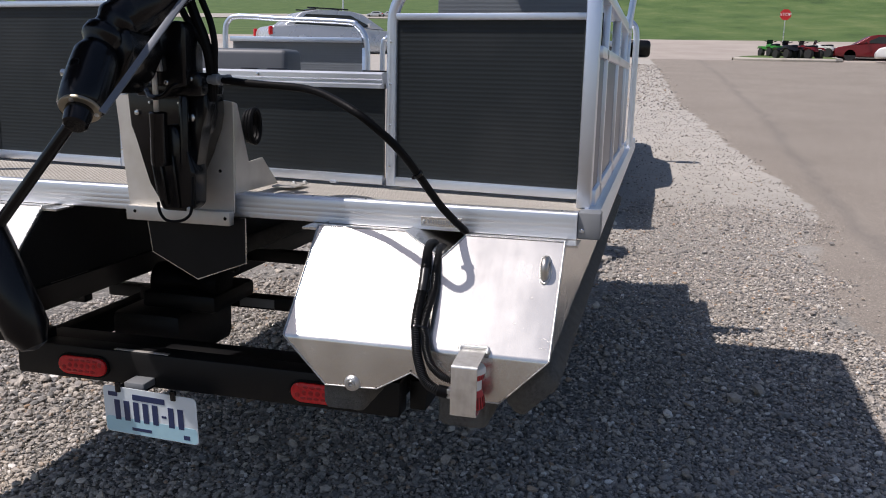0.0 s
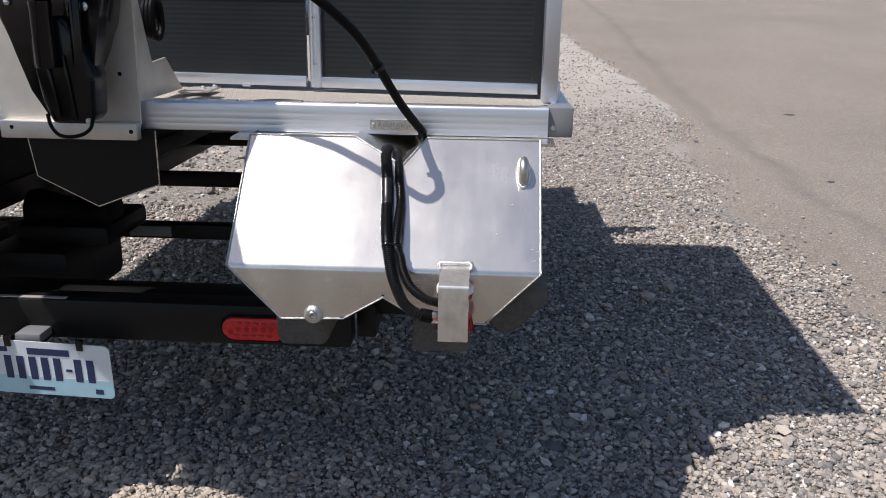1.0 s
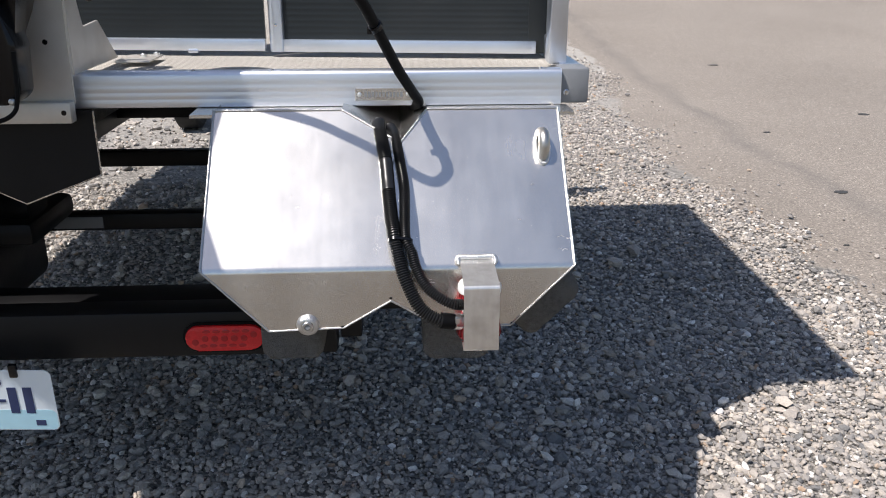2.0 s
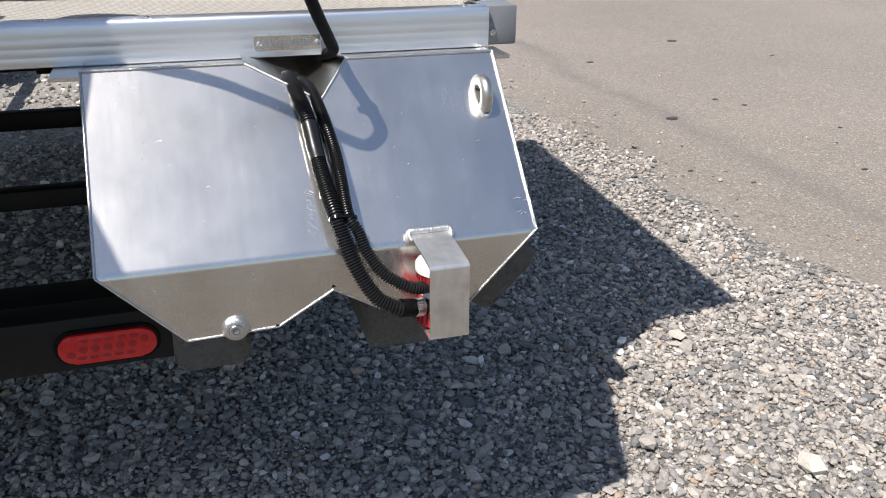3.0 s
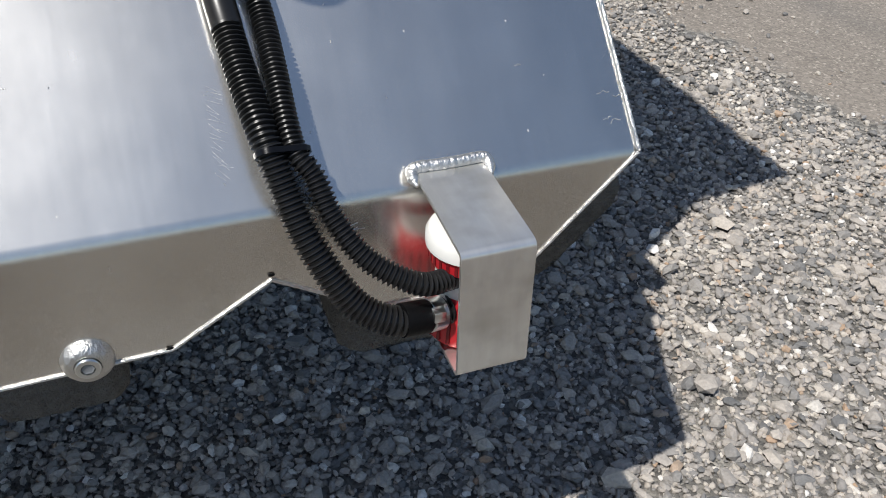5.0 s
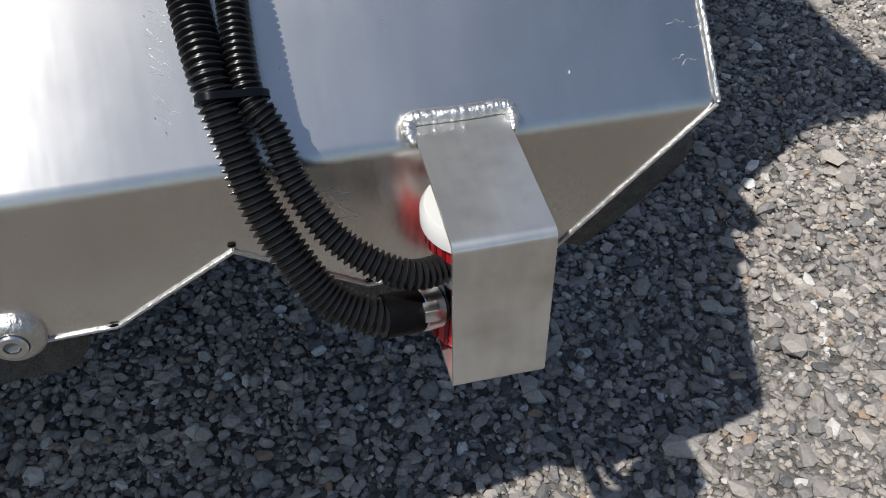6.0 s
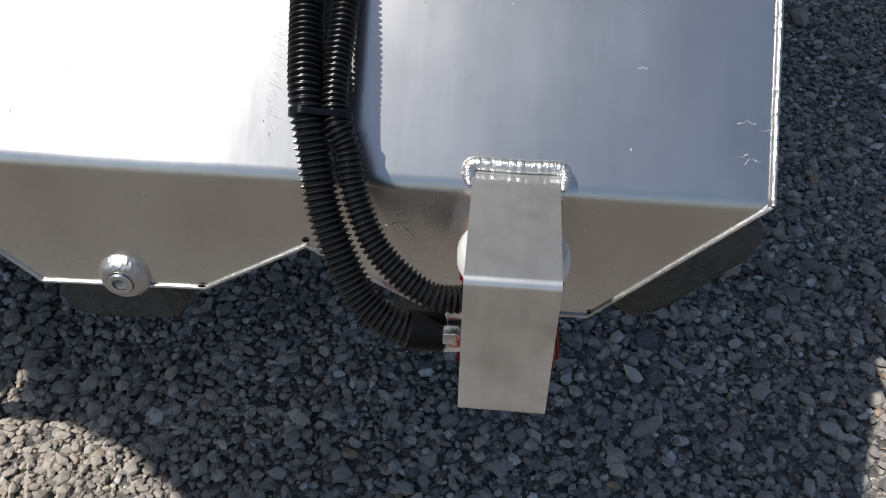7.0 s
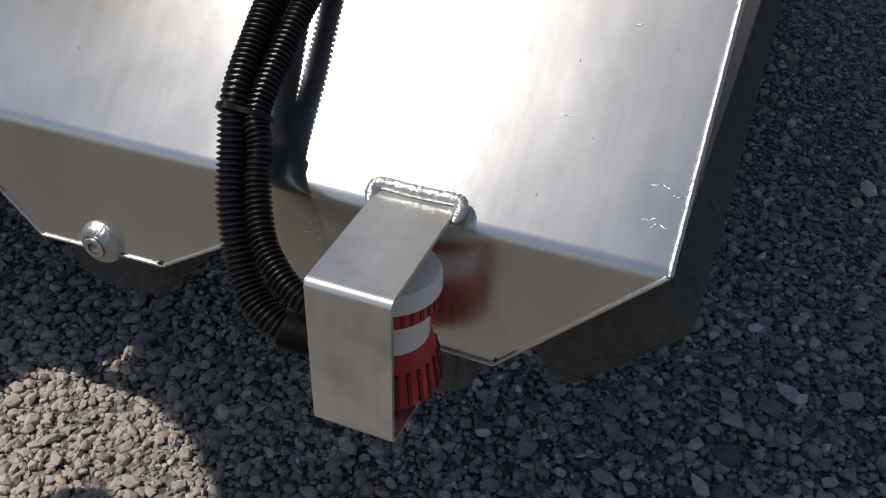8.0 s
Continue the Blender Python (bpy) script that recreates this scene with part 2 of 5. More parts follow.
def stone_material():
    m = bpy.data.materials.new("limestone_chips")
    m.use_nodes = True
    n, l = m.node_tree.nodes, m.node_tree.links
    b = n["Principled BSDF"]
    geo = n.new("ShaderNodeNewGeometry")
    ramp = n.new("ShaderNodeValToRGB")
    e = ramp.color_ramp.elements
    e[0].position, e[0].color = 0.0, (0.150, 0.149, 0.147, 1)
    e[1].position, e[1].color = 1.0, (0.82, 0.785, 0.74, 1)
    for p, c in ((0.15, (0.27, 0.256, 0.24)), (0.5, (0.392, 0.354, 0.316)), (0.82, (0.505, 0.452, 0.392)), (0.845, (0.42, 0.285, 0.185)), (0.865, (0.50, 0.445, 0.38)), (0.95, (0.63, 0.58, 0.51))):
        k = e.new(p)
        k.color = (*c, 1)
    l.new(geo.outputs["Random Per Island"], ramp.inputs["Fac"])
    tc = n.new("ShaderNodeTexCoord")
    t = n.new("ShaderNodeTexNoise")
    t.inputs["Scale"].default_value, t.inputs["Detail"].default_value = 190, 4
    l.new(tc.outputs["Object"], t.inputs["Vector"])
    hsv = n.new("ShaderNodeHueSaturation")
    mr = n.new("ShaderNodeMapRange")
    mr.inputs["To Min"].default_value, mr.inputs["To Max"].default_value = 0.66, 1.32
    l.new(t.outputs["Fac"], mr.inputs["Value"])
    l.new(mr.outputs["Result"], hsv.inputs["Value"])
    l.new(ramp.outputs["Color"], hsv.inputs["Color"])
    # pale tan in patches, stronger towards low x and low y in front of the boat
    sep = n.new("ShaderNodeSeparateXYZ")
    l.new(tc.outputs["Object"], sep.inputs["Vector"])
    patch = n.new("ShaderNodeTexNoise")
    patch.inputs["Scale"].default_value, patch.inputs["Detail"].default_value = 2.2, 5
    l.new(tc.outputs["Object"], patch.inputs["Vector"])
    # worn ramps along x and ahead along y, by position alone
    worn = n.new("ShaderNodeMapRange")
    worn.inputs["From Min"].default_value, worn.inputs["From Max"].default_value = 0.35, -0.25
    worn.inputs["To Min"].default_value, worn.inputs["To Max"].default_value = 0.0, 1.0
    l.new(sep.outputs["X"], worn.inputs["Value"])
    ahead = n.new("ShaderNodeMapRange")
    ahead.inputs["From Min"].default_value, ahead.inputs["From Max"].default_value = 0.62, 0.40
    l.new(sep.outputs["Y"], ahead.inputs["Value"])
    k = n.new("ShaderNodeMath")
    k.operation, k.use_clamp = "MULTIPLY", True
    l.new(math_node(n, l, "MULTIPLY", worn.outputs["Result"], ahead.outputs["Result"]), k.inputs[0])
    l.new(patch.outputs["Fac"], k.inputs[1])
    pale_tan = n.new("ShaderNodeMix")
    pale_tan.data_type = "RGBA"
    pale_tan.inputs["B"].default_value = (0.62, 0.53, 0.42, 1)
    l.new(k.outputs[0], pale_tan.inputs["Factor"])
    l.new(hsv.outputs["Color"], pale_tan.inputs["A"])
    l.new(pale_tan.outputs["Result"], b.inputs["Base Color"])
    b.inputs["Roughness"].default_value = 0.85
    bp = n.new("ShaderNodeBump")
    bp.inputs["Strength"].default_value, bp.inputs["Distance"].default_value = 0.5, 0.004
    l.new(t.outputs["Fac"], bp.inputs["Height"])
    l.new(bp.outputs["Normal"], b.inputs["Normal"])
    return m


STONE = stone_material()
STAIN_X = 2.78
EDGE = ((0, 2.2), (1.2, 2.17), (3, 2.03), (4.4, 2.02), (6, 2.2), (7.6, 2.5), (9, 2.35), (11.7, 1.93), (17, 1.25), (46, 0.2))   # along y: where gravel meets asphalt


def ground_material():
    """Crushed stone beside the boat, worn asphalt to its side, a pale cross road and grass far off."""
    m = bpy.data.materials.new("ground_surface")
    m.use_nodes = True
    n, l = m.node_tree.nodes, m.node_tree.links
    b = n["Principled BSDF"]
    geo = n.new("ShaderNodeNewGeometry")
    pos = geo.outputs["Position"]
    sep = n.new("ShaderNodeSeparateXYZ")
    l.new(pos, sep.inputs["Vector"])
    X, Y = sep.outputs["X"], sep.outputs["Y"]

    def noise_tex(scale, detail=5, rough=0.55):
        t = n.new("ShaderNodeTexNoise")
        t.inputs["Scale"].default_value, t.inputs["Detail"].default_value, t.inputs["Roughness"].default_value = scale, detail, rough
        l.new(pos, t.inputs["Vector"])
        return t.outputs["Fac"]

    def ramp(fac, stops):
        r = n.new("ShaderNodeValToRGB")
        e = r.color_ramp.elements
        e[0].position, e[0].color = stops[0][0], (*stops[0][1], 1)
        e[1].position, e[1].color = stops[-1][0], (*stops[-1][1], 1)
        for p, c in stops[1:-1]:
            k = e.new(p)
            k.color = (*c, 1)
        l.new(fac, r.inputs["Fac"])
        return r.outputs["Color"]

    def mix(fac, a, c):
        k = n.new("ShaderNodeMix")
        k.data_type = "RGBA"
        l.new(fac, k.inputs["Factor"])
        l.new(a, k.inputs["A"])
        l.new(c, k.inputs["B"])
        return k.outputs["Result"]

    # crushed stone: cells of stone colours, darkened for shade between loose stones, dust in patches
    vor = n.new("ShaderNodeTexVoronoi")
    vor.inputs["Scale"].default_value = 75
    l.new(pos, vor.inputs["Vector"])
    cell = n.new("ShaderNodeSeparateColor")
    l.new(vor.outputs["Color"], cell.inputs["Color"])
    stone = ramp(cell.outputs["Red"], [(0, (0.075, 0.071, 0.066)), (0.4, (0.15, 0.141, 0.127)), (0.8, (0.26, 0.242, 0.212)), (1, (0.48, 0.45, 0.40))])
    pale_tan = ramp(noise_tex(3.0), [(0.35, (0.40, 0.375, 0.335)), (0.7, (0.46, 0.43, 0.385))])
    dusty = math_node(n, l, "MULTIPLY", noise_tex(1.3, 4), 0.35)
    # the pale tone also takes over with distance, from y 2.4 on
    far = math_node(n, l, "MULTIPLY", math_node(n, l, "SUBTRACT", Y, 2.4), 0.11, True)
    gravel = mix(math_node(n, l, "ADD", dusty, far, True), stone, pale_tan)
    # asphalt: grey-brown, with small light and dark aggregate and long stains
    v2 = n.new("ShaderNodeTexVoronoi")
    v2.inputs["Scale"].default_value = 130
    l.new(pos, v2.inputs["Vector"])
    c2 = n.new("ShaderNodeSeparateColor")
    l.new(v2.outputs["Color"], c2.inputs["Color"])
    agg = ramp(c2.outputs["Green"], [(0, (0.12, 0.103, 0.083)), (0.5, (0.25, 0.216, 0.177)), (0.9, (0.322, 0.28, 0.232)), (1, (0.60, 0.53, 0.44))])
    worn = ramp(noise_tex(0.55, 6), [(0.3, (0.268, 0.235, 0.202)), (0.7, (0.388, 0.342, 0.295))])
    asphalt = mix(math_node(n, l, "ADD", 0.38, 0.0), agg, worn)
    track = math_node(n, l, "ABSOLUTE", math_node(n, l, "ADD", math_node(n, l, "SUBTRACT", X, STAIN_X), math_node(n, l, "MULTIPLY", math_node(n, l, "SUBTRACT", noise_tex(1.1, 3), 0.5), 0.5)))
    track = math_node(n, l, "MULTIPLY", math_node(n, l, "SUBTRACT", 1.0, math_node(n, l, "MULTIPLY", track, 7.0), True), math_node(n, l, "MULTIPLY", noise_tex(2.3, 4), 0.75))
    old_tar = n.new("ShaderNodeRGB")
    old_tar.outputs[0].default_value = (0.15, 0.14, 0.13, 1)
    asphalt = mix(track, asphalt, old_tar.outputs[0])
    # edge between the two, ragged
    edge = math_node(n, l, "ADD", X, math_node(n, l, "MULTIPLY", math_node(n, l, "SUBTRACT", noise_tex(3.2, 6, 0.7), 0.5), 0.55))
    bound = ramp(math_node(n, l, "MULTIPLY", Y, 1 / 46), [(y / 46, (x / 3, x / 3, x / 3)) for y, x in EDGE])
    on_asphalt = math_node(n, l, "MULTIPLY", math_node(n, l, "SUBTRACT", edge, math_node(n, l, "MULTIPLY", bound, 3.0)), 14.0, True)
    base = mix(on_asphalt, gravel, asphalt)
    # unseen ground before the hull ends, coloured dark brown to darken the metal's reflections
    dark = ramp(noise_tex(0.8, 6), [(0.3, (0.105, 0.084, 0.062)), (0.7, (0.17, 0.138, 0.105))])
    behind = math_node(n, l, "ADD", math_node(n, l, "ADD", Y, math_node(n, l, "MULTIPLY", noise_tex(0.8, 3), 1.5)), math_node(n, l, "MULTIPLY", noise_tex(5.0, 5), 0.3))
    base = mix(math_node(n, l, "MULTIPLY", math_node(n, l, "SUBTRACT", 0.28, behind), 6.0, True), base, dark)
    # pale cross road, then grass
    conc = ramp(noise_tex(0.4), [(0.3, (0.36, 0.31, 0.27)), (0.7, (0.44, 0.39, 0.34))])
    base = mix(math_node(n, l, "MULTIPLY", math_node(n, l, "SUBTRACT", Y, 46.0), 0.4, True), base, conc)
    g = ramp(noise_tex(0.22, 8, 0.7), [(0.3, (0.035, 0.07, 0.014)), (0.45, (0.065, 0.12, 0.026)), (0.55, (0.088, 0.142, 0.036)), (0.7, (0.14, 0.18, 0.06))])
    ragged = math_node(n, l, "ADD", Y, math_node(n, l, "MULTIPLY", noise_tex(0.5), 1.0))
    base = mix(math_node(n, l, "MULTIPLY", math_node(n, l, "SUBTRACT", ragged, 68.0), 3.0, True), base, g)
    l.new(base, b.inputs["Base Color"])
    b.inputs["Roughness"].default_value = 0.9
    near = math_node(n, l, "SUBTRACT", 1.0, math_node(n, l, "MULTIPLY", far, 2.5), True)
    h = math_node(n, l, "MULTIPLY", math_node(n, l, "ADD", math_node(n, l, "MULTIPLY", vor.outputs["Distance"], -1.2), noise_tex(160)), near)
    hb = math_node(n, l, "ADD", math_node(n, l, "MULTIPLY", c2.outputs["Red"], 0.25), math_node(n, l, "MULTIPLY", noise_tex(220), 0.3))
    hh = n.new("ShaderNodeMix")
    l.new(on_asphalt, hh.inputs["Factor"])
    l.new(h, hh.inputs["A"])
    l.new(hb, hh.inputs["B"])
    bp = n.new("ShaderNodeBump")
    bp.inputs["Strength"].default_value, bp.inputs["Distance"].default_value = 0.8, 0.012
    l.new(hh.outputs["Result"], bp.inputs["Height"])
    l.new(bp.outputs["Normal"], b.inputs["Normal"])
    return m


GROUND = ground_material()


# ---- mesh helpers ----
def part(name, bm, mat, parent=None, label="", smooth=35):
    """Links a bmesh as one mesh object under a thing or a part."""
    bmesh.ops.recalc_face_normals(bm, faces=bm.faces[:])
    me = bpy.data.meshes.new(name)
    bm.to_mesh(me)
    bm.free()
    me.materials.append(mat)
    if smooth:
        for p in me.polygons:
            p.use_smooth = True
        me.set_sharp_from_angle(angle=radians(smooth))
    ob = new(name, me)
    if parent is not None:
        ob.parent = parent
        ob.matrix_parent_inverse = Matrix.Translation(-parent.location)
    if label:
        tagged(ob, label)
    return ob


def thing(name, at=(0, 0, 0), label="", category="", group="", kind=""):
    ob = new(name)
    ob.location = at
    ob.empty_display_size = 0.1
    return tagged(ob, label, category, group, kind)


def box(bm, x0, x1, y0, y1, z0, z1, bevel=0.0, seg=2):
    m = Matrix.LocRotScale(((x0 + x1) / 2, (y0 + y1) / 2, (z0 + z1) / 2), None, (abs(x1 - x0), abs(y1 - y0), abs(z1 - z0)))
    r = bmesh.ops.create_cube(bm, size=1, matrix=m)
    if bevel:
        es = list({e for v in r["verts"] for e in v.link_edges})
        bmesh.ops.bevel(bm, geom=es, offset=bevel, segments=seg, affect="EDGES", profile=0.5)
    return bm


def prism(bm, pts, axis, a, b, bevel=0.0, seg=2):
    """A polygon drawn in the plane across axis, made thick from a to b. pts: (x,y) for z, (x,z) for y, (y,z) for x."""
    def at(p, k):
        return {"x": (k, p[0], p[1]), "y": (p[0], k, p[1]), "z": (p[0], p[1], k)}[axis]
    lo = [bm.verts.new(at(p, a)) for p in pts]
    hi = [bm.verts.new(at(p, b)) for p in pts]
    fs = [bm.faces.new(lo), bm.faces.new(list(reversed(hi)))]
    for i in range(len(pts)):
        j = (i + 1) % len(pts)
        fs.append(bm.faces.new((lo[i], hi[i], hi[j], lo[j])))
    if bevel:
        es = list({e for f in fs for e in f.edges})
        bmesh.ops.bevel(bm, geom=es, offset=bevel, segments=seg, affect="EDGES", profile=0.5)
    return bm


def spline(pts, n):
    """A smooth line through the points, n places long."""
    P = [Vector(p) for p in pts]
    P = [2 * P[0] - P[1]] + P + [2 * P[-1] - P[-2]]
    out = []
    spans = len(P) - 3
    for k in range(n):
        u = k / (n - 1) * spans
        i = min(int(u), spans - 1)
        t = u - i
        a, b, c, d = P[i:i + 4]
        out.append(0.5 * ((2 * b) + (c - a) * t + (2 * a - 5 * b + 4 * c - d) * t * t + (3 * b - a - 3 * c + d) * t ** 3))
    return out


def tube(bm, pts, r, seg=12, caps=True):
    """A round bar along the points; r is a number or a list."""
    P = [Vector(p) for p in pts]
    rs = r if isinstance(r, (list, tuple)) else [r] * len(P)
    up = None
    rings = []
    for i, p in enumerate(P):
        d = (P[min(i + 1, len(P) - 1)] - P[max(i - 1, 0)])
        if d.length < 1e-9:
            d = Vector((0, 0, 1))
        d.normalize()
        if up is None:
            up = d.orthogonal().normalized()
        up = (up - d * up.dot(d)).normalized()
        side = d.cross(up)
        rings.append([bm.verts.new(p + (up * math.cos(2 * math.pi * k / seg) + side * math.sin(2 * math.pi * k / seg)) * rs[i]) for k in range(seg)])
    for a, b in zip(rings, rings[1:]):
        for k in range(seg):
            bm.faces.new((a[k], a[(k + 1) % seg], b[(k + 1) % seg], b[k]))
    if caps:
        bm.faces.new(list(reversed(rings[0])))
        bm.faces.new(rings[-1])
    return bm


def lathe(bm, profile, m=Matrix(), seg=32):
    """Turns (radius, height) pairs round the local z of m."""
    rings = []
    for r, z in profile:
        rings.append([bm.verts.new(m @ Vector((r * math.cos(2 * math.pi * k / seg), r * math.sin(2 * math.pi * k / seg), z))) for k in range(seg)])
    for a, b in zip(rings, rings[1:]):
        for k in range(seg):
            bm.faces.new((a[k], a[(k + 1) % seg], b[(k + 1) % seg], b[k]))
    bm.faces.new(list(reversed(rings[0])))
    bm.faces.new(rings[-1])
    return bm


def aim(at, way):
    """A pose at a place whose z points along way."""
    return Matrix.Translation(at) @ Vector(way).to_track_quat("Z", "Y").to_matrix().to_4x4()


def weld_bead(bm, a, b, r, seed, pitch=0.0075):
    """A bead of overlapping ripples from a to b."""
    rng = random.Random(seed)
    a, b = Vector(a), Vector(b)
    n = max(4, int((b - a).length / pitch * 3))
    pts, rs = [], []
    for i in range(n + 1):
        pts.append(a.lerp(b, i / n) + Vector((rng.uniform(-1, 1), rng.uniform(-1, 1), rng.uniform(-1, 1))) * r * 0.06)
        rs.append(r * (0.9 + 0.13 * abs(math.sin(i / 3 * math.pi)) + rng.uniform(-0.04, 0.04)))
    return tube(bm, pts, rs, 8)


# ---- ground ----
def smoothstep(a, b, x):
    t = min(1, max(0, (x - a) / (b - a)))
    return t * t * (3 - 2 * t)


def line(knots, y):
    if y <= knots[0][0]:
        return knots[0][1]
    for (a, za), (b, zb) in zip(knots, knots[1:]):
        if y <= b:
            return za + (zb - za) * (y - a) / (b - a)
    return knots[-1][1]


LOT = ((5, 0.0), (8, 0.12), (11, 0.40), (15, 0.78), (30, 1.75), (50, 2.85), (68, 4.75))
YARD = ((5, 0.0), (9, 0.62), (13, 1.30), (20, 1.9), (30, 2.4), (50, 3.3), (68, 4.75))
BANK = ((71, 5.2), (90, 8.6), (104, 11.8), (120, 12.6), (600, 30.0))
HILL = ((71, 5.0), (120, 8.8), (212, 15.9), (228, 18.2), (300, 27.0), (600, 60.0))


def height(x, y):
    """The lot rises away from the boat, more so on the port side, to a bank and a hill."""
    a, b = smoothstep(-5, -2.2, x), smoothstep(-30, -8, x)
    return (line(LOT + BANK, y) * a + line(YARD + BANK, y) * (1 - a)) * b + line(YARD + HILL, y) * (1 - b)


def build_ground():
    xs = [-600, -400, -250, -160, -100, -70, -50, -40, -30, -24, -19, -15, -11.5, -8, -6, -5, -4.3, -3.6, -2.9, -2.2, -1, 0, 1, 2, 3, 4.5, 6, 8, 11, 14, 18, 24, 32, 42, 60, 90, 140, 220, 350, 600]
    ys = [-600, -250, -100, -40, -20, -10, -5, -2, 0, 2, 4, 5, 6.5, 8, 9.5, 11, 13, 15, 19, 24, 30, 36, 42, 46, 50, 54, 58, 63, 66, 68, 69.5, 71, 75, 80, 85, 90, 97, 104, 112, 120, 140, 170, 200, 212, 228, 260, 300, 400, 600]
    verts = [(x, y, height(x, y)) for y in ys for x in xs]
    w = len(xs)
    faces = [(j * w + i, j * w + i + 1, (j + 1) * w + i + 1, (j + 1) * w + i) for j in range(len(ys) - 1) for i in range(w - 1)]
    me = bpy.data.meshes.new("ground")
    me.from_pydata(verts, [], faces)
    me.materials.append(GROUND)
    for p in me.polygons:
        p.use_smooth = True
    return tagged(new("ground", me), "grey gravel lot beside worn asphalt and a grass bank", "ground", kind="structure")


build_ground()


def build_gravel():
    """Loose crushed stone, one joined mesh: dense beside the boat, thinner further on."""
    rng = np.random.default_rng(7)
    g = (1 + 5 ** 0.5) / 2
    ico = np.array([(-1, g, 0), (1, g, 0), (-1, -g, 0), (1, -g, 0), (0, -1, g), (0, 1, g), (0, -1, -g), (0, 1, -g), (g, 0, -1), (g, 0, 1), (-g, 0, -1), (-g, 0, 1)]) / 1.9
    tri = np.array([(0, 11, 5), (0, 5, 1), (0, 1, 7), (0, 7, 10), (0, 10, 11), (1, 5, 9), (5, 11, 4), (11, 10, 2), (10, 7, 6), (7, 1, 8), (3, 9, 4), (3, 4, 2), (3, 2, 6), (3, 6, 8), (3, 8, 9), (4, 9, 5), (2, 4, 11), (6, 2, 10), (8, 6, 7), (9, 8, 1)])
    zones = (
        (-0.7, 2.34, -0.05, 1.55, 5600, 0.0039, 0.30), (-0.7, 2.34, -0.05, 1.55, 6600, 0.0061, 0.34), (-0.7, 2.34, -0.05, 1.55, 420, 0.0100, 0.28),
        (-1.5, -0.7, -0.1, 1.55, 6500, 0.0062, 0.36), (-2.3, -1.5, -0.2, 1.55, 3200, 0.0085, 0.4),
        (-2.4, 0.7, 1.55, 3.4, 3600, 0.0062, 0.4), (0.7, 2.34, 1.55, 3.4, 6200, 0.0058, 0.38), (-3.2, 0.6, 3.4, 7.5, 300, 0.0110, 0.4),
        (0.6, 2.7, 3.4, 5.0, 4800, 0.0056, 0.4), (0.6, 2.7, 5.0, 7.5, 2600, 0.0056, 0.4), (0.3, 2.5, 7.5, 16.0, 300, 0.0065, 0.4), (-0.6, 1.9, 16.0, 38.0, 110, 0.012, 0.4), (2.1, 2.6, -0.3, 7.0, 90, 0.0045, 0.45), (2.7, 5.0, 0.0, 6.0, 7, 0.0036, 0.4), (0.75, 2.0, -0.05, 2.2, 34, 0.0150, 0.25))
    cs, ss = [], []
    for x0, x1, y0, y1, dens, size, spread in zones:
        k = int((x1 - x0) * (y1 - y0) * dens)
        c = np.stack([rng.uniform(x0, x1, k), rng.uniform(y0, y1, k)], 1)
        if y0 > 3:
            c[:, 1] += rng.normal(0, 0.3, k)      # no hard seam between the zones
        s = size * np.exp(rng.normal(0, spread, k))
        wob = 0.10 * np.sin(c[:, 1] * 3.1) + 0.06 * np.sin(c[:, 1] * 8.3 + 1)
        keep = (c[:, 0] < np.interp(c[:, 1], [q[0] for q in EDGE], [q[1] for q in EDGE]) + wob + rng.exponential(0.05, k)) if x0 < 2 else rng.uniform(0, 1, k) < 1
        cs.append(c[keep])
        ss.append(s[keep])
    c, s = np.concatenate(cs), np.concatenate(ss)
    k = len(c)
    shape = ico[None] * (1 + rng.uniform(-0.30, 0.22, (k, 12, 1))) * np.stack([rng.uniform(0.95, 1.55, k), rng.uniform(0.75, 1.1, k), rng.uniform(0.5, 0.95, k)], 1)[:, None]
    a = rng.uniform(0, 2 * np.pi, k)
    tilt = rng.normal(0, 0.55, k)
    x, y, z = shape[..., 0], shape[..., 1], shape[..., 2]
    y, z = y * np.cos(tilt)[:, None] - z * np.sin(tilt)[:, None], y * np.sin(tilt)[:, None] + z * np.cos(tilt)[:, None]
    x, y = x * np.cos(a)[:, None] - y * np.sin(a)[:, None], x * np.sin(a)[:, None] + y * np.cos(a)[:, None]
    lift = s * rng.uniform(0.1, 1.05, k)
    gz = np.interp(c[:, 1], [q[0] for q in LOT], [q[1] for q in LOT])
    v = np.stack([x * s[:, None] + c[:, :1], y * s[:, None] + c[:, 1:], z * s[:, None] + (gz + lift)[:, None]], 2).reshape(-1, 3)
    f = (tri[None] + 12 * np.arange(k)[:, None, None]).reshape(-1, 3)
    me = bpy.data.meshes.new("gravel")
    me.vertices.add(len(v))
    me.vertices.foreach_set("co", v.astype(np.float32).ravel())
    me.loops.add(len(f) * 3)
    me.loops.foreach_set("vertex_index", f.astype(np.int32).ravel())
    me.polygons.add(len(f))
    me.polygons.foreach_set("loop_start", np.arange(0, len(f) * 3, 3, dtype=np.int32))
    me.polygons.foreach_set("loop_total", np.full(len(f), 3, dtype=np.int32))
    me.polygons.foreach_set("use_smooth", np.zeros(len(f), dtype=bool))
    me.update(calc_edges=True)
    me.materials.append(STONE)
    return tagged(new("gravel", me), "loose grey limestone gravel with pale and rusty chips", "gravel", kind="stuff")


build_gravel()

# ---- boat ----
CX = -0.42                      # the boat's middle line
DECK_Z, BEAM_Y = 1.058, 0.295
FENCE_Y = 0.60
boat = thing("pontoon_boat", (CX, 1.8, 0.6), "unfinished aluminium pontoon boat with charcoal fence panels on a trailer", "boat")
SLOPE = Vector((0, 0.224, 0.232)).normalized()
OUT = Vector((0, -0.232, 0.224)).normalized()     # away from the sloped plate


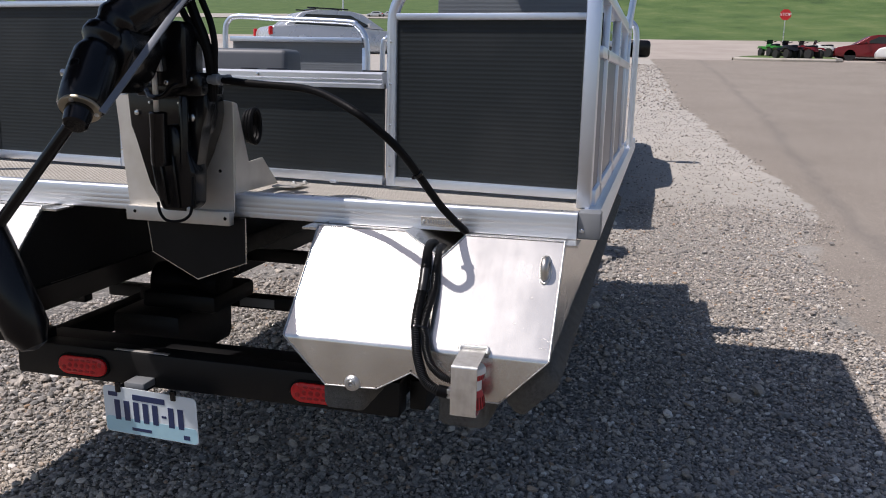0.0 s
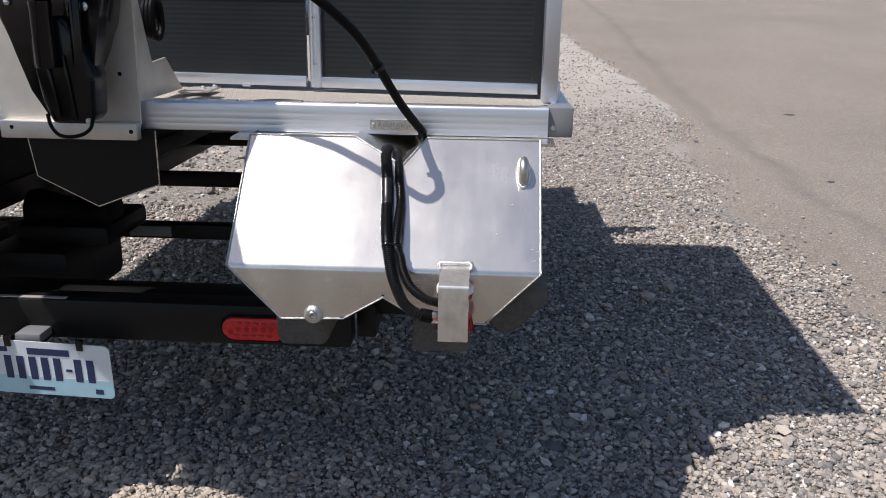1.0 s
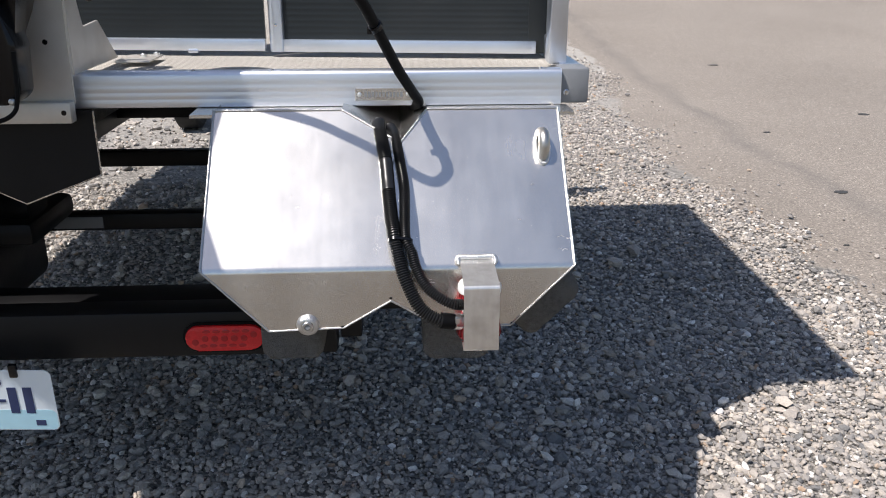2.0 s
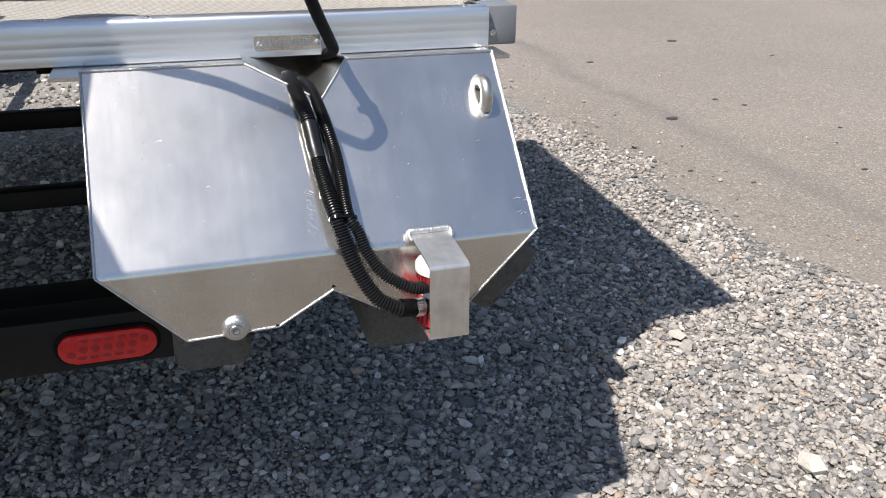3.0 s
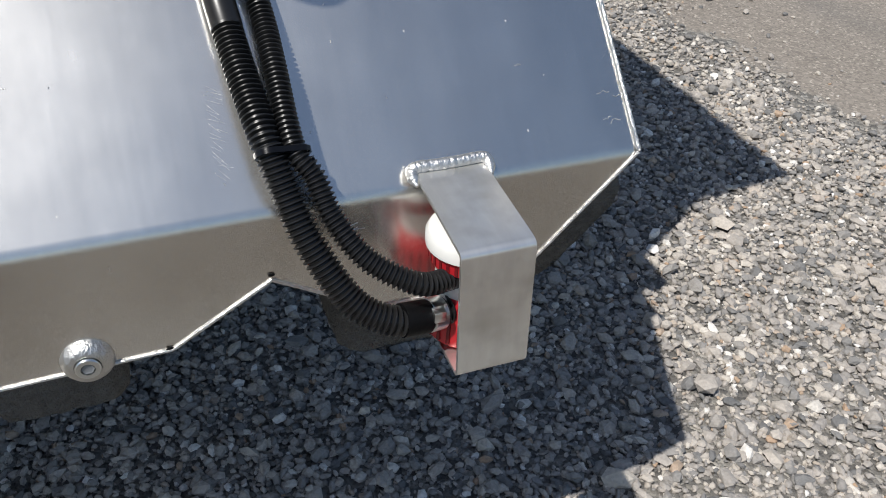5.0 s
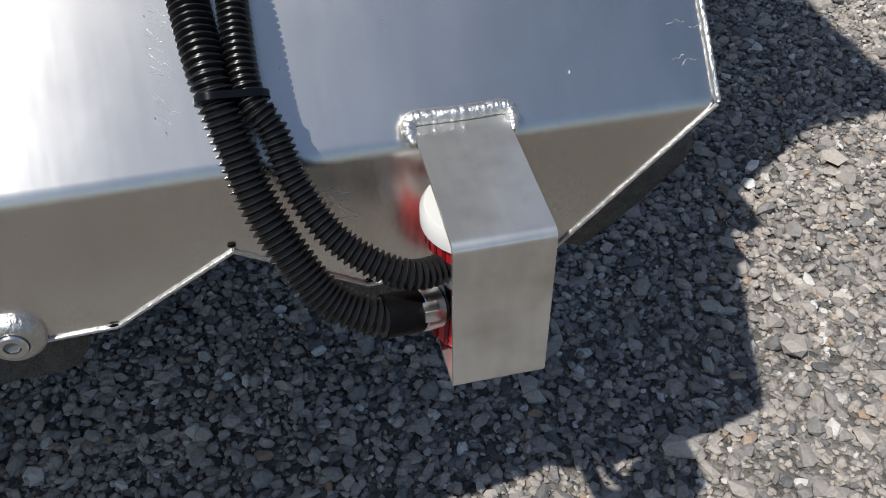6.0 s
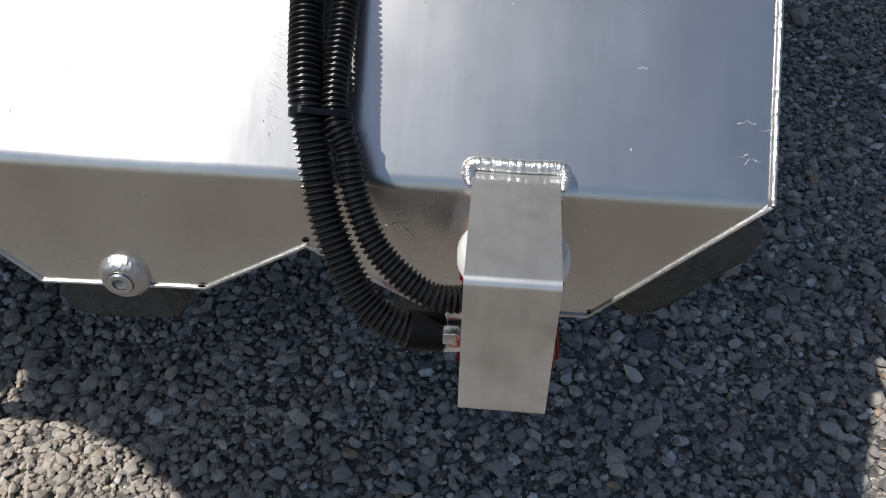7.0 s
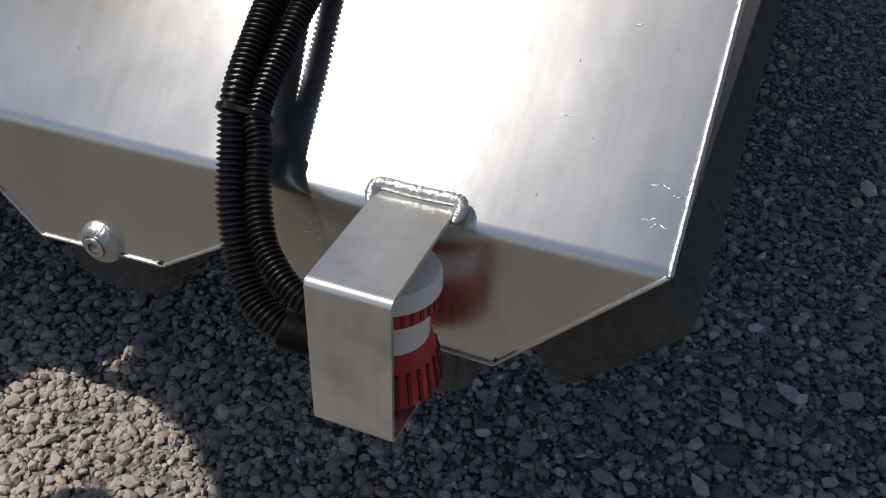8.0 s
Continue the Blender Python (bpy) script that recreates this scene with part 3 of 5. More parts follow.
def on_plate(x, s, off=0.0):
    """A place on the sloped end plate: s metres up from the fold, off metres away from it."""
    return Vector((x, 0, 0.766)) + SLOPE * s + OUT * off


def build_pontoon(x0, mirror, name):
    """Folded plate hull with a sloped end, two keels below, a notch above, weld beads at its edges."""
    def X(x):
        return x0 + (0.64 - x if mirror else x)
    LEN = 3.9
    section = [(0, 0.766), (0.108, 0.653), (0.238, 0.657), (0.321, 0.706), (0.404, 0.657), (0.531, 0.655), (0.64, 0.766)]
    bm = bmesh.new()
    lo = [bm.verts.new((X(x), 0.0, z)) for x, z in section]
    hi = [bm.verts.new((X(x), LEN, z)) for x, z in section]
    # vertical end face, keels and chines
    mid = bm.verts.new((X(0.343), 0.0, 0.766))
    bm.faces.new(lo + [mid])
    for i in range(len(section) - 1):
        bm.faces.new((lo[i], lo[i + 1], hi[i + 1], hi[i]))
    # sloped plate with its notch
    top = 0.3225
    notch = [(0.235, top), (0.343, top - 0.073), (0.394, top)]
    def pl(x, s):
        p = on_plate(x, s)
        return bm.verts.new((X(x), p.y, p.z))
    a, e = pl(0, top), pl(0.64, top)
    n0, n1, n2 = [pl(*q) for q in notch]
    f_l, f_r = lo[0], lo[-1]
    bm.faces.new((f_l, mid, n1, n0, a))
    bm.faces.new((mid, f_r, e, n2, n1))
    # the notch's own cheeks run back
    back = [bm.verts.new((v.co.x, 0.46, v.co.z + (0.0 if i != 1 else 0.02))) for i, v in enumerate((n0, n1, n2))]
    bm.faces.new((n0, n1, back[1], back[0]))
    bm.faces.new((n1, n2, back[2], back[1]))
    # sides
    for base, tip, far in ((f_l, a, hi[0]), (f_r, e, hi[-1])):
        u = bm.verts.new((tip.co.x, LEN, tip.co.z))
        bm.faces.new((base, tip, u, far))
    bmesh.ops.remove_doubles(bm, verts=bm.verts[:], dist=1e-5)
    fold = [ed for ed in bm.edges if all(abs(v.co.z - 0.766) < 1e-4 and abs(v.co.y) < 1e-4 for v in ed.verts)]
    bmesh.ops.bevel(bm, geom=fold, offset=0.007, segments=6, affect="EDGES", profile=0.5)
    hull = part(name, bm, ALU, boat, smooth=30)
    # top flange under the deck beam
    for p, q in ((-0.045, 0.24), (0.39, 0.672)):
        bm = prism(bmesh.new(), [(0.222, 0.985), (0.30, 0.985), (0.30, 0.991), (0.222, 0.991)], "x", *sorted((X(p), X(q))))
        part("flange", bm, ALU, hull)
    bm = bmesh.new()
    z = 0.0024
    seam = lambda s, x: (X(x), on_plate(x, s, -0.0012).y, on_plate(x, s, -0.0012).z)
    tube(bm, [seam(0.248, 0.338), seam(0.16, 0.320), seam(0.085, 0.3175)], 0.0017, 8)
    zfix = lambda x, s, off=0.001: (X(x), on_plate(x, s, off).y, on_plate(x, s, off).z)
    weld_bead(bm, zfix(0.0, 0.0), zfix(0.0, top), z, 1)
    weld_bead(bm, zfix(0.64, 0.0), zfix(0.64, top), z, 2)
    weld_bead(bm, zfix(0.0, top), zfix(0.235, top), z, 3)
    weld_bead(bm, zfix(0.394, top), zfix(0.64, top), z, 4)
    weld_bead(bm, zfix(0.235, top), zfix(0.343, top - 0.073), z * 0.8, 5)
    weld_bead(bm, zfix(0.394, top), zfix(0.343, top - 0.073), z * 0.8, 6)
    for i in range(len(section) - 1):
        (xa, za), (xb, zb) = section[i], section[i + 1]
        weld_bead(bm, (X(xa), -0.001, za), (X(xb), -0.001, zb), z * 0.62, 10 + i)
    part("weld_bead", bm, SEAM, hull, "bright rippled weld bead")
    # drain plug in its welded boss
    bm = bmesh.new()
    m = aim((X(0.176), 0, 0.664), (0, -1, 0))
    lathe(bm, [(0.0200, 0), (0.0190, 0.0035), (0.0160, 0.0075), (0.0125, 0.0095), (0.0102, 0.0095), (0.0099, 0.0060)], m, 28)
    part("plug_boss", bm, SEAM, hull, "domed weld boss")
    bm = bmesh.new()
    lathe(bm, [(0.0096, 0.003), (0.0096, 0.0110), (0.0087, 0.0120), (0.0054, 0.0120), (0.0052, 0.0085), (0.0001, 0.0085)], m, 24)
    part("drain_plug", bm, STEEL, hull, "steel drain plug with a hexagonal socket")
    part("plug_socket", lathe(bmesh.new(), [(0.0050, 0.0083), (0.0050, 0.0112), (0.0036, 0.0108)], m, 6), GREY_CAP, hull, "dark six-sided socket", 0)
    # burnt spots where the weld runs start and stop
    for x, z, w in ((0.236, 0.6585, 0.0023), (0.321, 0.711, 0.0019), (0.533, 0.659, 0.0016), (0.405, 0.660, 0.0016)):
        part("scorch", lathe(bmesh.new(), [(w, 0), (w * 0.7, 0.0004), (w * 0.2, 0.0006)], aim((X(x), -0.0012, z), (0, -1, 0)) @ Matrix.Diagonal((1.5, 0.8, 1, 1)), 14), RUBBER, hull, "dark burnt weld stop")
    # lifting eye on a welded foot
    c = on_plate(0.603, 0.235)
    bm = bmesh.new()
    pts = []
    for k in range(25):
        an = math.pi * (k / 24) * 1.0
        q = on_plate(0.603, 0.238 + 0.0225 * math.cos(an), 0.004 + 0.026 * math.sin(an))
        pts.append((X(q.x), q.y, q.z))
    tube(bm, pts, 0.0102, 18)
    part("lifting_eye", bm, EYE_METAL, hull, "cast lifting eye")
    bm = bmesh.new()
    ring = []
    for k in range(28):
        an = 2 * math.pi * k / 28
        q = on_plate(0.603 + 0.012 * math.cos(an), 0.238 + 0.037 * math.sin(an), 0.002)
        ring.append((X(q.x), q.y, q.z))
    tube(bm, ring + ring[:1], 0.0035, 8, False)
    part("eye_weld", bm, WELD, hull, "weld bead round the eye")
    # bright scuffs in the sheet
    if not mirror:
        rng = random.Random(11)
        bm = bmesh.new()
        for x, s, w in ((0.621, 0.055, 0.006), (0.634, 0.051, 0.004), (0.619, 0.033, 0.004), (0.626, 0.029, 0.005), (0.55, 0.09, 0.003), (0.58, 0.16, 0.003), (0.10, 0.20, 0.004), (0.16, 0.12, 0.003)):
            tube(bm, [on_plate(x + w * u, s + rng.uniform(-0.4, 0.4) * w, 0.0001) for u in (-1, -0.4, 0.1, 0.6, 1)], 0.00035, 6)
        for k in range(20):
            s = 0.036 + 0.0036 * k
            x = 0.294 + 0.00016 * k + rng.uniform(-0.0015, 0.0015)
            tube(bm, [on_plate(x, s, 0.00005), on_plate(x + rng.uniform(0.004, 0.012), s - rng.uniform(0.004, 0.009), 0.00005)], rng.uniform(0.00006, 0.00012), 5)
        for k in range(40):
            x, s, w = rng.uniform(0.03, 0.62), rng.uniform(0.02, 0.30), rng.uniform(0.0008, 0.0022)
            tube(bm, [on_plate(x, s, 0.00005), on_plate(x + w * rng.uniform(-1, 1), s + w, 0.00005)], 0.0003, 5)
        for k in range(9):
            x, z = 0.383 + rng.uniform(-0.006, 0.010), 0.728 + rng.uniform(-0.012, 0.016)
            tube(bm, [(x, -0.0001, z), (x + rng.uniform(0.004, 0.012), -0.0001, z + rng.uniform(-0.012, 0.004))], 0.0003, 5)
        tagged(part("scuff", bm, WELD, hull), "bright hair-fine scuff marks", kind="stuff")
    return hull


hull_r = build_pontoon(0.0, False, "pontoon")
build_pontoon(2 * CX - 0.64, True, "pontoon")

# deck, beams and corner caps
XL, XR = 2 * CX - 0.715, 0.715
y0, y1 = BEAM_Y + 0.006, BEAM_Y + 0.078
bm = prism(bmesh.new(), [(2 * CX - 0.655, y0), (0.655, y0), (0.655, y1), (0.695, y1), (0.695, 3.35), (2 * CX - 0.695, 3.35), (2 * CX - 0.695, y1), (2 * CX - 0.655, y1)], "z", DECK_Z - 0.022, DECK_Z - 0.0085)
part("deck", bm, DECK, boat, "beige woven vinyl deck")
outer = [(0.002, 0.0), (0.0, 0.002)] + [(-0.0005 * math.sin(math.pi * ((k - 3) % 13) / 13), 0.001 * k) for k in range(3, 43)] + [(0.0, 0.046), (0.0, 0.060), (0.0015, 0.0645), (0.005, 0.068), (0.034, 0.068), (0.034, 0.0)]
bm = prism(bmesh.new(), [(BEAM_Y + y, 0.992 + z) for y, z in outer], "x", 2 * CX - 0.66, 0.66)
part("deck_beam", bm, ALU_BEAM, boat, "ribbed extruded aluminium deck beam", 50)
for s in (0, 1):
    x0, x1 = (0.66, 0.717) if s == 0 else (2 * CX - 0.717, 2 * CX - 0.66)
    bm = box(bmesh.new(), x0, x1, BEAM_Y + 0.012, BEAM_Y + 0.075, 0.992, 1.06, 0.004)
    cap = part("corner_cap", bm, GREY_CAP, boat, "grey plastic corner cap")
    bm = lathe(bmesh.new(), [(0.006, 0), (0.006, 0.003), (0.004, 0.005)], aim((x0 + 0.012, BEAM_Y + 0.012, 1.014), (0, -1, 0)), 12)
    part("screw", bm, STEEL, cap)
    xs = 0.70 if s == 0 else 2 * CX - 0.70
    sg = 1 if s == 0 else -1
    bm = prism(bmesh.new(), [(xs + sg * x, z) for x, z in ((0.0, 0.995), (0.016, 0.995), (0.018, 1.02), (0.014, 1.03), (0.018, 1.04), (0.012, 1.06), (-0.03, 1.06), (-0.03, 1.05), (0.0, 1.05))], "y", BEAM_Y + 0.07, 3.4)
    part("side_beam", bm, ALU_BEAM, boat)
bm = box(bmesh.new(), 0.258, 0.366, BEAM_Y - 0.005, BEAM_Y - 0.003, 1.003, 1.027, 0.0006, 1)
tag = part("serial_plate", bm, ALU, boat, "stamped aluminium serial plate")
for x in (0.266, 0.360):
    bm = lathe(bmesh.new(), [(0.0042, 0), (0.0042, 0.002), (0.002, 0.0035)], aim((x, BEAM_Y - 0.005, 1.015), (0, -1, 0)), 12)
    part("rivet", bm, STEEL, tag)
bm = bmesh.new()
for k in range(11):
    x = 0.276 + k * 0.0069
    box(bm, x, x + 0.0045, BEAM_Y - 0.0056, BEAM_Y - 0.0049, 1.010, 1.020)
part("stamping", bm, GREY_CAP, tag, "row of stamped marks", 0)
for x in (0.10, 0.62, -0.05, -0.92):
    bm = lathe(bmesh.new(), [(0.004, 0), (0.004, 0.0015), (0.002, 0.003)], Matrix.Translation((x, BEAM_Y + 0.012, DECK_Z + 0.002)), 10)
    part("rivet", bm, STEEL, boat)


# fence: front panels, corner posts, side rails
def ribbed_panel(x0, x1, z0, z1, y, pitch=0.0125, depth=0.0002):
    """A sheet pressed with level ribs."""
    n = int((z1 - z0) / pitch)
    pts = []
    for k in range(n):
        z = z0 + (z1 - z0) * k / n
        h = (z1 - z0) / n
        pts += [(y, z), (y, z + h * 0.55), (y - depth, z + h * 0.65), (y - depth, z + h * 0.92)]
    pts += [(y, z1), (y + 0.012, z1), (y + 0.012, z0)]
    return prism(bmesh.new(), pts, "x", x0, x1)


def bar(name, x0, x1, y0, y1, z0, z1, mat=None, bevel=0.003, parent=None, label=""):
    return part(name, box(bmesh.new(), x0, x1, y0, y1, z0, z1, bevel), mat or ALU_POST, parent or boat, label)


FB = DECK_Z + 0.003
for s in (1, -1):
    FT, SIDE_Y = (1.560, 0.40) if s > 0 else (1.605, 0.86)

    def MX(x):
        return x if s > 0 else 2 * CX - x
    a, b = sorted((MX(0.088), MX(0.646)))
    part("fence_panel", ribbed_panel(a, b, FB + 0.02, FT - 0.01, FENCE_Y + 0.012), PANEL, boat, "charcoal ribbed fence panel")
    bar("bottom_rail", a, b, FENCE_Y, FENCE_Y + 0.03, FB, FB + 0.027, bevel=0.0015)
    bar("top_rail", a, b, FENCE_Y - 0.002, FENCE_Y + 0.03, FT - 0.019, FT, bevel=0.002)
    p, q = sorted((MX(0.053), MX(0.092)))
    # arched tube post beside the gate
    bm = bmesh.new()
    xm = MX(0.073)
    tube(bm, [(xm, FENCE_Y + 0.015, FB)] + [(xm, FENCE_Y + 0.015, 1.45)] + [(xm + s * 0.12 * (1 - math.cos(t)), FENCE_Y + 0.015, 1.535 + 0.12 * math.sin(t)) for t in [k * math.pi / 16 for k in range(9)]] + [(MX(0.60), FENCE_Y + 0.015, 1.655)], 0.0175, 14)
    part("fence_tube", bm, ALU_POST, boat, "bent aluminium tube")
    for z in (1.12, 1.24, 1.36, 1.48):
        bm = lathe(bmesh.new(), [(0.004, 0), (0.0035, 0.002), (0.001, 0.003)], aim((MX(0.073), FENCE_Y - 0.005, z), (0, -1, 0)), 10)
        part("rivet", bm, STEEL, boat)
    # front corner post, with side fence behind it
    xs = MX(0.666)
    bar("corner_post", xs - 0.0185, xs + 0.0185, 0.375, 0.425, DECK_Z, 1.66, bevel=0.006)
    xw = MX(0.679)
    bar("side_top_rail", xw - 0.016, xw + 0.016, SIDE_Y, 2.25, 1.585, 1.62)
    bar("side_middle_rail", xw - 0.014, xw + 0.014, SIDE_Y, 2.25, 1.44, 1.47)
    bar("side_bottom_rail", xw - 0.014, xw + 0.014, 0.43, 2.25, DECK_Z - 0.001, DECK_Z + 0.045)
    for y in (0.62, 1.25, 1.9, 2.25)[0 if s > 0 else 1:]:
        bar("side_post", xw - 0.014, xw + 0.014, y - 0.016, y + 0.016, DECK_Z, 1.60)
    bar("side_panel", xw - 0.006, xw + 0.004, SIDE_Y + 0.027, 1.88, DECK_Z + 0.04, 1.45, SIDE_SHEET, 0.001, label="smooth blue-grey side panel")
    bar("return_panel", min(xw, MX(0.63)), max(xw, MX(0.63)), FENCE_Y + 0.01, FENCE_Y + 0.02, FB, FT, PANEL, 0.001)
# gate between the two front sections
ga, gb = 2 * CX - 0.045, 0.045
part("gate_panel", ribbed_panel(ga, gb, FB + 0.02, 1.36, FENCE_Y + 0.022), PANEL, boat, "charcoal ribbed gate panel")
bar("gate_bottom_rail", ga, gb, FENCE_Y + 0.008, FENCE_Y + 0.036, FB, FB + 0.027, bevel=0.0015)
bm = prism(bmesh.new(), [(FENCE_Y - 0.006, 1.346), (FENCE_Y - 0.006, 1.357), (FENCE_Y + 0.002, 1.361), (FENCE_Y + 0.002, 1.369), (FENCE_Y - 0.004, 1.373), (FENCE_Y - 0.004, 1.387), (FENCE_Y + 0.006, 1.393), (FENCE_Y + 0.13, 1.394), (FENCE_Y + 0.13, 1.346)], "x", ga, gb)
part("gate_top_rail", bm, ALU_BEAM, boat, "bright grooved gate rail", 20)
for x, w, y in ((-0.005, 0.055, 0.112), (-0.35, 0.034, 0.085), (-0.47, 0.03, 0.118)):
    part("latch_pad", box(bmesh.new(), x - w, x + w, FENCE_Y + y - 0.008, FENCE_Y + y + 0.008, 1.394, 1.399, 0.002), BLACK_PLASTIC, boat)
part("rivet", lathe(bmesh.new(), [(0.006, 0), (0.006, 0.004), (0.002, 0.006)], aim((-0.375, FENCE_Y - 0.003, 1.38), (0, -1, 0)), 10), STEEL, boat)
for x in (-0.12, -0.75):
    bar("gate_foot", x - 0.012, x + 0.012, FENCE_Y + 0.004, FENCE_Y + 0.03, DECK_Z - 0.002, FB + 0.004)
# the front stands a little askew to the deck beam
ASKEW = ("fence_panel", "bottom_rail", "top_rail", "fence_tube", "return_panel", "gate_", "latch_pad")
for ob in list(boat.children):
    if ob.name.startswith(ASKEW) or (ob.name.startswith("rivet") and ob.data.vertices[0].co.y > 0.5):
        for v in ob.data.vertices:
            v.co.y -= (v.co.x - 0.07) * 0.12
# bench and bow fence behind the gate
for x0, x1, y0, y1, z1, nm in ((-1.10, -0.44, 1.0, 1.14, 1.468, "bench_back"), (-1.10, -0.44, 1.14, 1.62, 1.36, "bench_seat")):
    part(nm, box(bmesh.new(), x0, x1, y0, y1, DECK_Z, z1, 0.02, 3), SEAT, boat, "grey vinyl bench")
BOW = 2.62
for s in (1, -1):
    def MX(x):
        return x if s > 0 else 2 * CX - x
    a, c = sorted((MX(-0.73), MX(-1.50)))
    part("bow_panel", ribbed_panel(a, c, DECK_Z + 0.03, 1.555, BOW, depth=0.0002), BOW_PANEL, boat, "charcoal bow fence panel")
    bar("bow_rail", a, c, BOW - 0.035, BOW + 0.03, 1.555, 1.582)
    bm = bmesh.new()
    tube(bm, spline([(MX(-0.702), BOW, DECK_Z), (MX(-0.704), BOW, 1.42), (MX(-0.708), BOW, 1.54), (MX(-0.725), BOW, 1.60), (MX(-0.765), BOW, 1.645), (MX(-0.83), BOW, 1.665), (MX(-1.23), BOW, 1.68), (MX(-1.46), BOW, 1.69), (MX(-1.525), BOW, 1.665), (MX(-1.545), BOW, 1.60), (MX(-1.545), BOW, 1.40), (MX(-1.545), BOW, DECK_Z)], 80), 0.0155, 12)
    part("bow_tube", bm, ALU_POST, boat, "bent aluminium tube")
    bar("bow_post", MX(-0.718) - 0.014, MX(-0.718) + 0.014, BOW - 0.012, BOW + 0.012, DECK_Z, 1.53)
bm = bmesh.new()
tube(bm, spline([(-0.662, 2.75, DECK_Z), (-0.662, 2.75, 1.52), (-0.64, 2.75, 1.585), (-0.59, 2.75, 1.62), (-0.52, 2.75, 1.632), (-0.2, 2.75, 1.635), (-0.14, 2.75, 1.60), (-0.12, 2.75, 1.52), (-0.12, 2.75, DECK_Z)], 60), 0.0145, 12)
part("grab_rail", bm, ALU_POST, boat, "bent aluminium grab rail")
# slate back board above the starboard panel
part("back_board", ribbed_panel(0.12, 0.655, 1.575, 2.19, 0.95, depth=0.0002), BOW_PANEL, boat, "slate upper board behind the fence")
part("back_board", ribbed_panel(2 * CX - 0.655, 2 * CX - 0.12, 1.575, 1.75, 0.95, depth=0.0002), BOW_PANEL, boat, "slate upper board behind the fence")
for x in (2 * CX - 0.645, 2 * CX - 0.13):
    bar("board_post", x - 0.014, x + 0.014, 0.965, 0.99, DECK_Z, 1.75)
for x in (0.13, 0.645):
    bar("board_post", x - 0.014, x + 0.014, 0.965, 0.99, DECK_Z, 2.19)
# unseen sheet added overhead, outlined to cast the shadow edge on the gravel
bm = prism(bmesh.new(), [(0.26, 0.18), (0.704, 0.231), (0.772, 2.12), (0.10, 2.12), (0.10, 0.45), (0.34, 0.42), (0.29, 0.30)], "z", 2.195, 2.21)
part("canopy", bm, CASTER_GREY, boat, "unseen grey sheet added to cast a shadow on the gravel")
# added poles, so that the shadow sheet doesn't float
for a, b in (((0.69, 0.41, 1.60), (0.70, 0.25, 2.2)), ((0.69, 1.9, 1.60), (0.76, 2.0, 2.2))):
    part("canopy_pole", tube(bmesh.new(), [a, b], 0.014, 10), ALU_POST, boat)

# motor mount: leaning plate, lip, gussets and the dark keel guard under it
mount = part("motor_mount", prism(bmesh.new(), [(-0.582, 1.012), (-0.262, 1.008), (-0.258, 1.305), (-0.305, 1.312), (-0.31, 1.27), (-0.55, 1.27), (-0.56, 1.318), (-0.612, 1.312)], "y", 0.262, 0.268), ALU_DULL, boat, "dull aluminium motor mount plate")
bm = box(bmesh.new(), -0.578, -0.262, 0.235, 0.262, 0.975, 1.014, 0.003)
part("mount_lip", bm, ALU_DULL, mount)
GUSSET = [(0.268, 1.06), (0.53, 1.06), (0.43, 1.145), (0.345, 1.14), (0.285, 1.30), (0.268, 1.305)]
for x in (-0.262, -0.587):
    part("gusset", prism(bmesh.new(), GUSSET, "x", x, x + 0.005), ALU_DULL, mount)
coil = bmesh.new()
for k in range(3):
    ring = [(-0.262 + 0.009 * k, 0.36 + 0.030 * math.cos(t), 1.238 + (0.040 + 0.003 * k) * math.sin(t)) for t in [2 * math.pi * i / 24 for i in range(25)]]
    tube(coil, ring, 0.0075, 8, False)
part("cable_coil", coil, RUBBER, mount, "coiled black cable")
bm = box(bmesh.new(), -0.24, -0.17, 0.45, 0.56, DECK_Z, DECK_Z + 0.004, 0.001)
part("mount_foot", bm, ALU_DULL, mount)
for x, y in ((-0.20, 0.52), (-0.18, 0.55)):
    part("bolt", lathe(bmesh.new(), [(0.007, 0), (0.007, 0.006), (0.004, 0.008)], Matrix.Translation((x, y, DECK_Z + 0.003)), 6), STEEL, mount)
for x, z in ((-0.30, 1.12), (-0.55, 1.0), (-0.275, 0.995)):
    part("bolt_hole", lathe(bmesh.new(), [(0.005, 0), (0.004, 0.001)], aim((x, 0.262 if z > 1.05 else 0.235, z), (0, -1, 0)), 12), BLACK_PLASTIC, mount)
bm = prism(bmesh.new(), [(-0.545, 0.99), (-0.24, 0.99), (-0.24, 0.865), (-0.39, 0.808), (-0.53, 0.878)], "y", 0.282, 0.286)
guard = part("keel_guard", bm, BLACK_PAINT, boat, "black five-sided plate with a bright cut edge")
bm = bmesh.new()
e = [(-0.545, 0.284, 0.99), (-0.53, 0.284, 0.878), (-0.39, 0.284, 0.808), (-0.24, 0.284, 0.865), (-0.24, 0.284, 0.99)]
tube(bm, e, 0.0024, 6)
part("cut_edge", bm, ALU, guard, "bright cut edge")

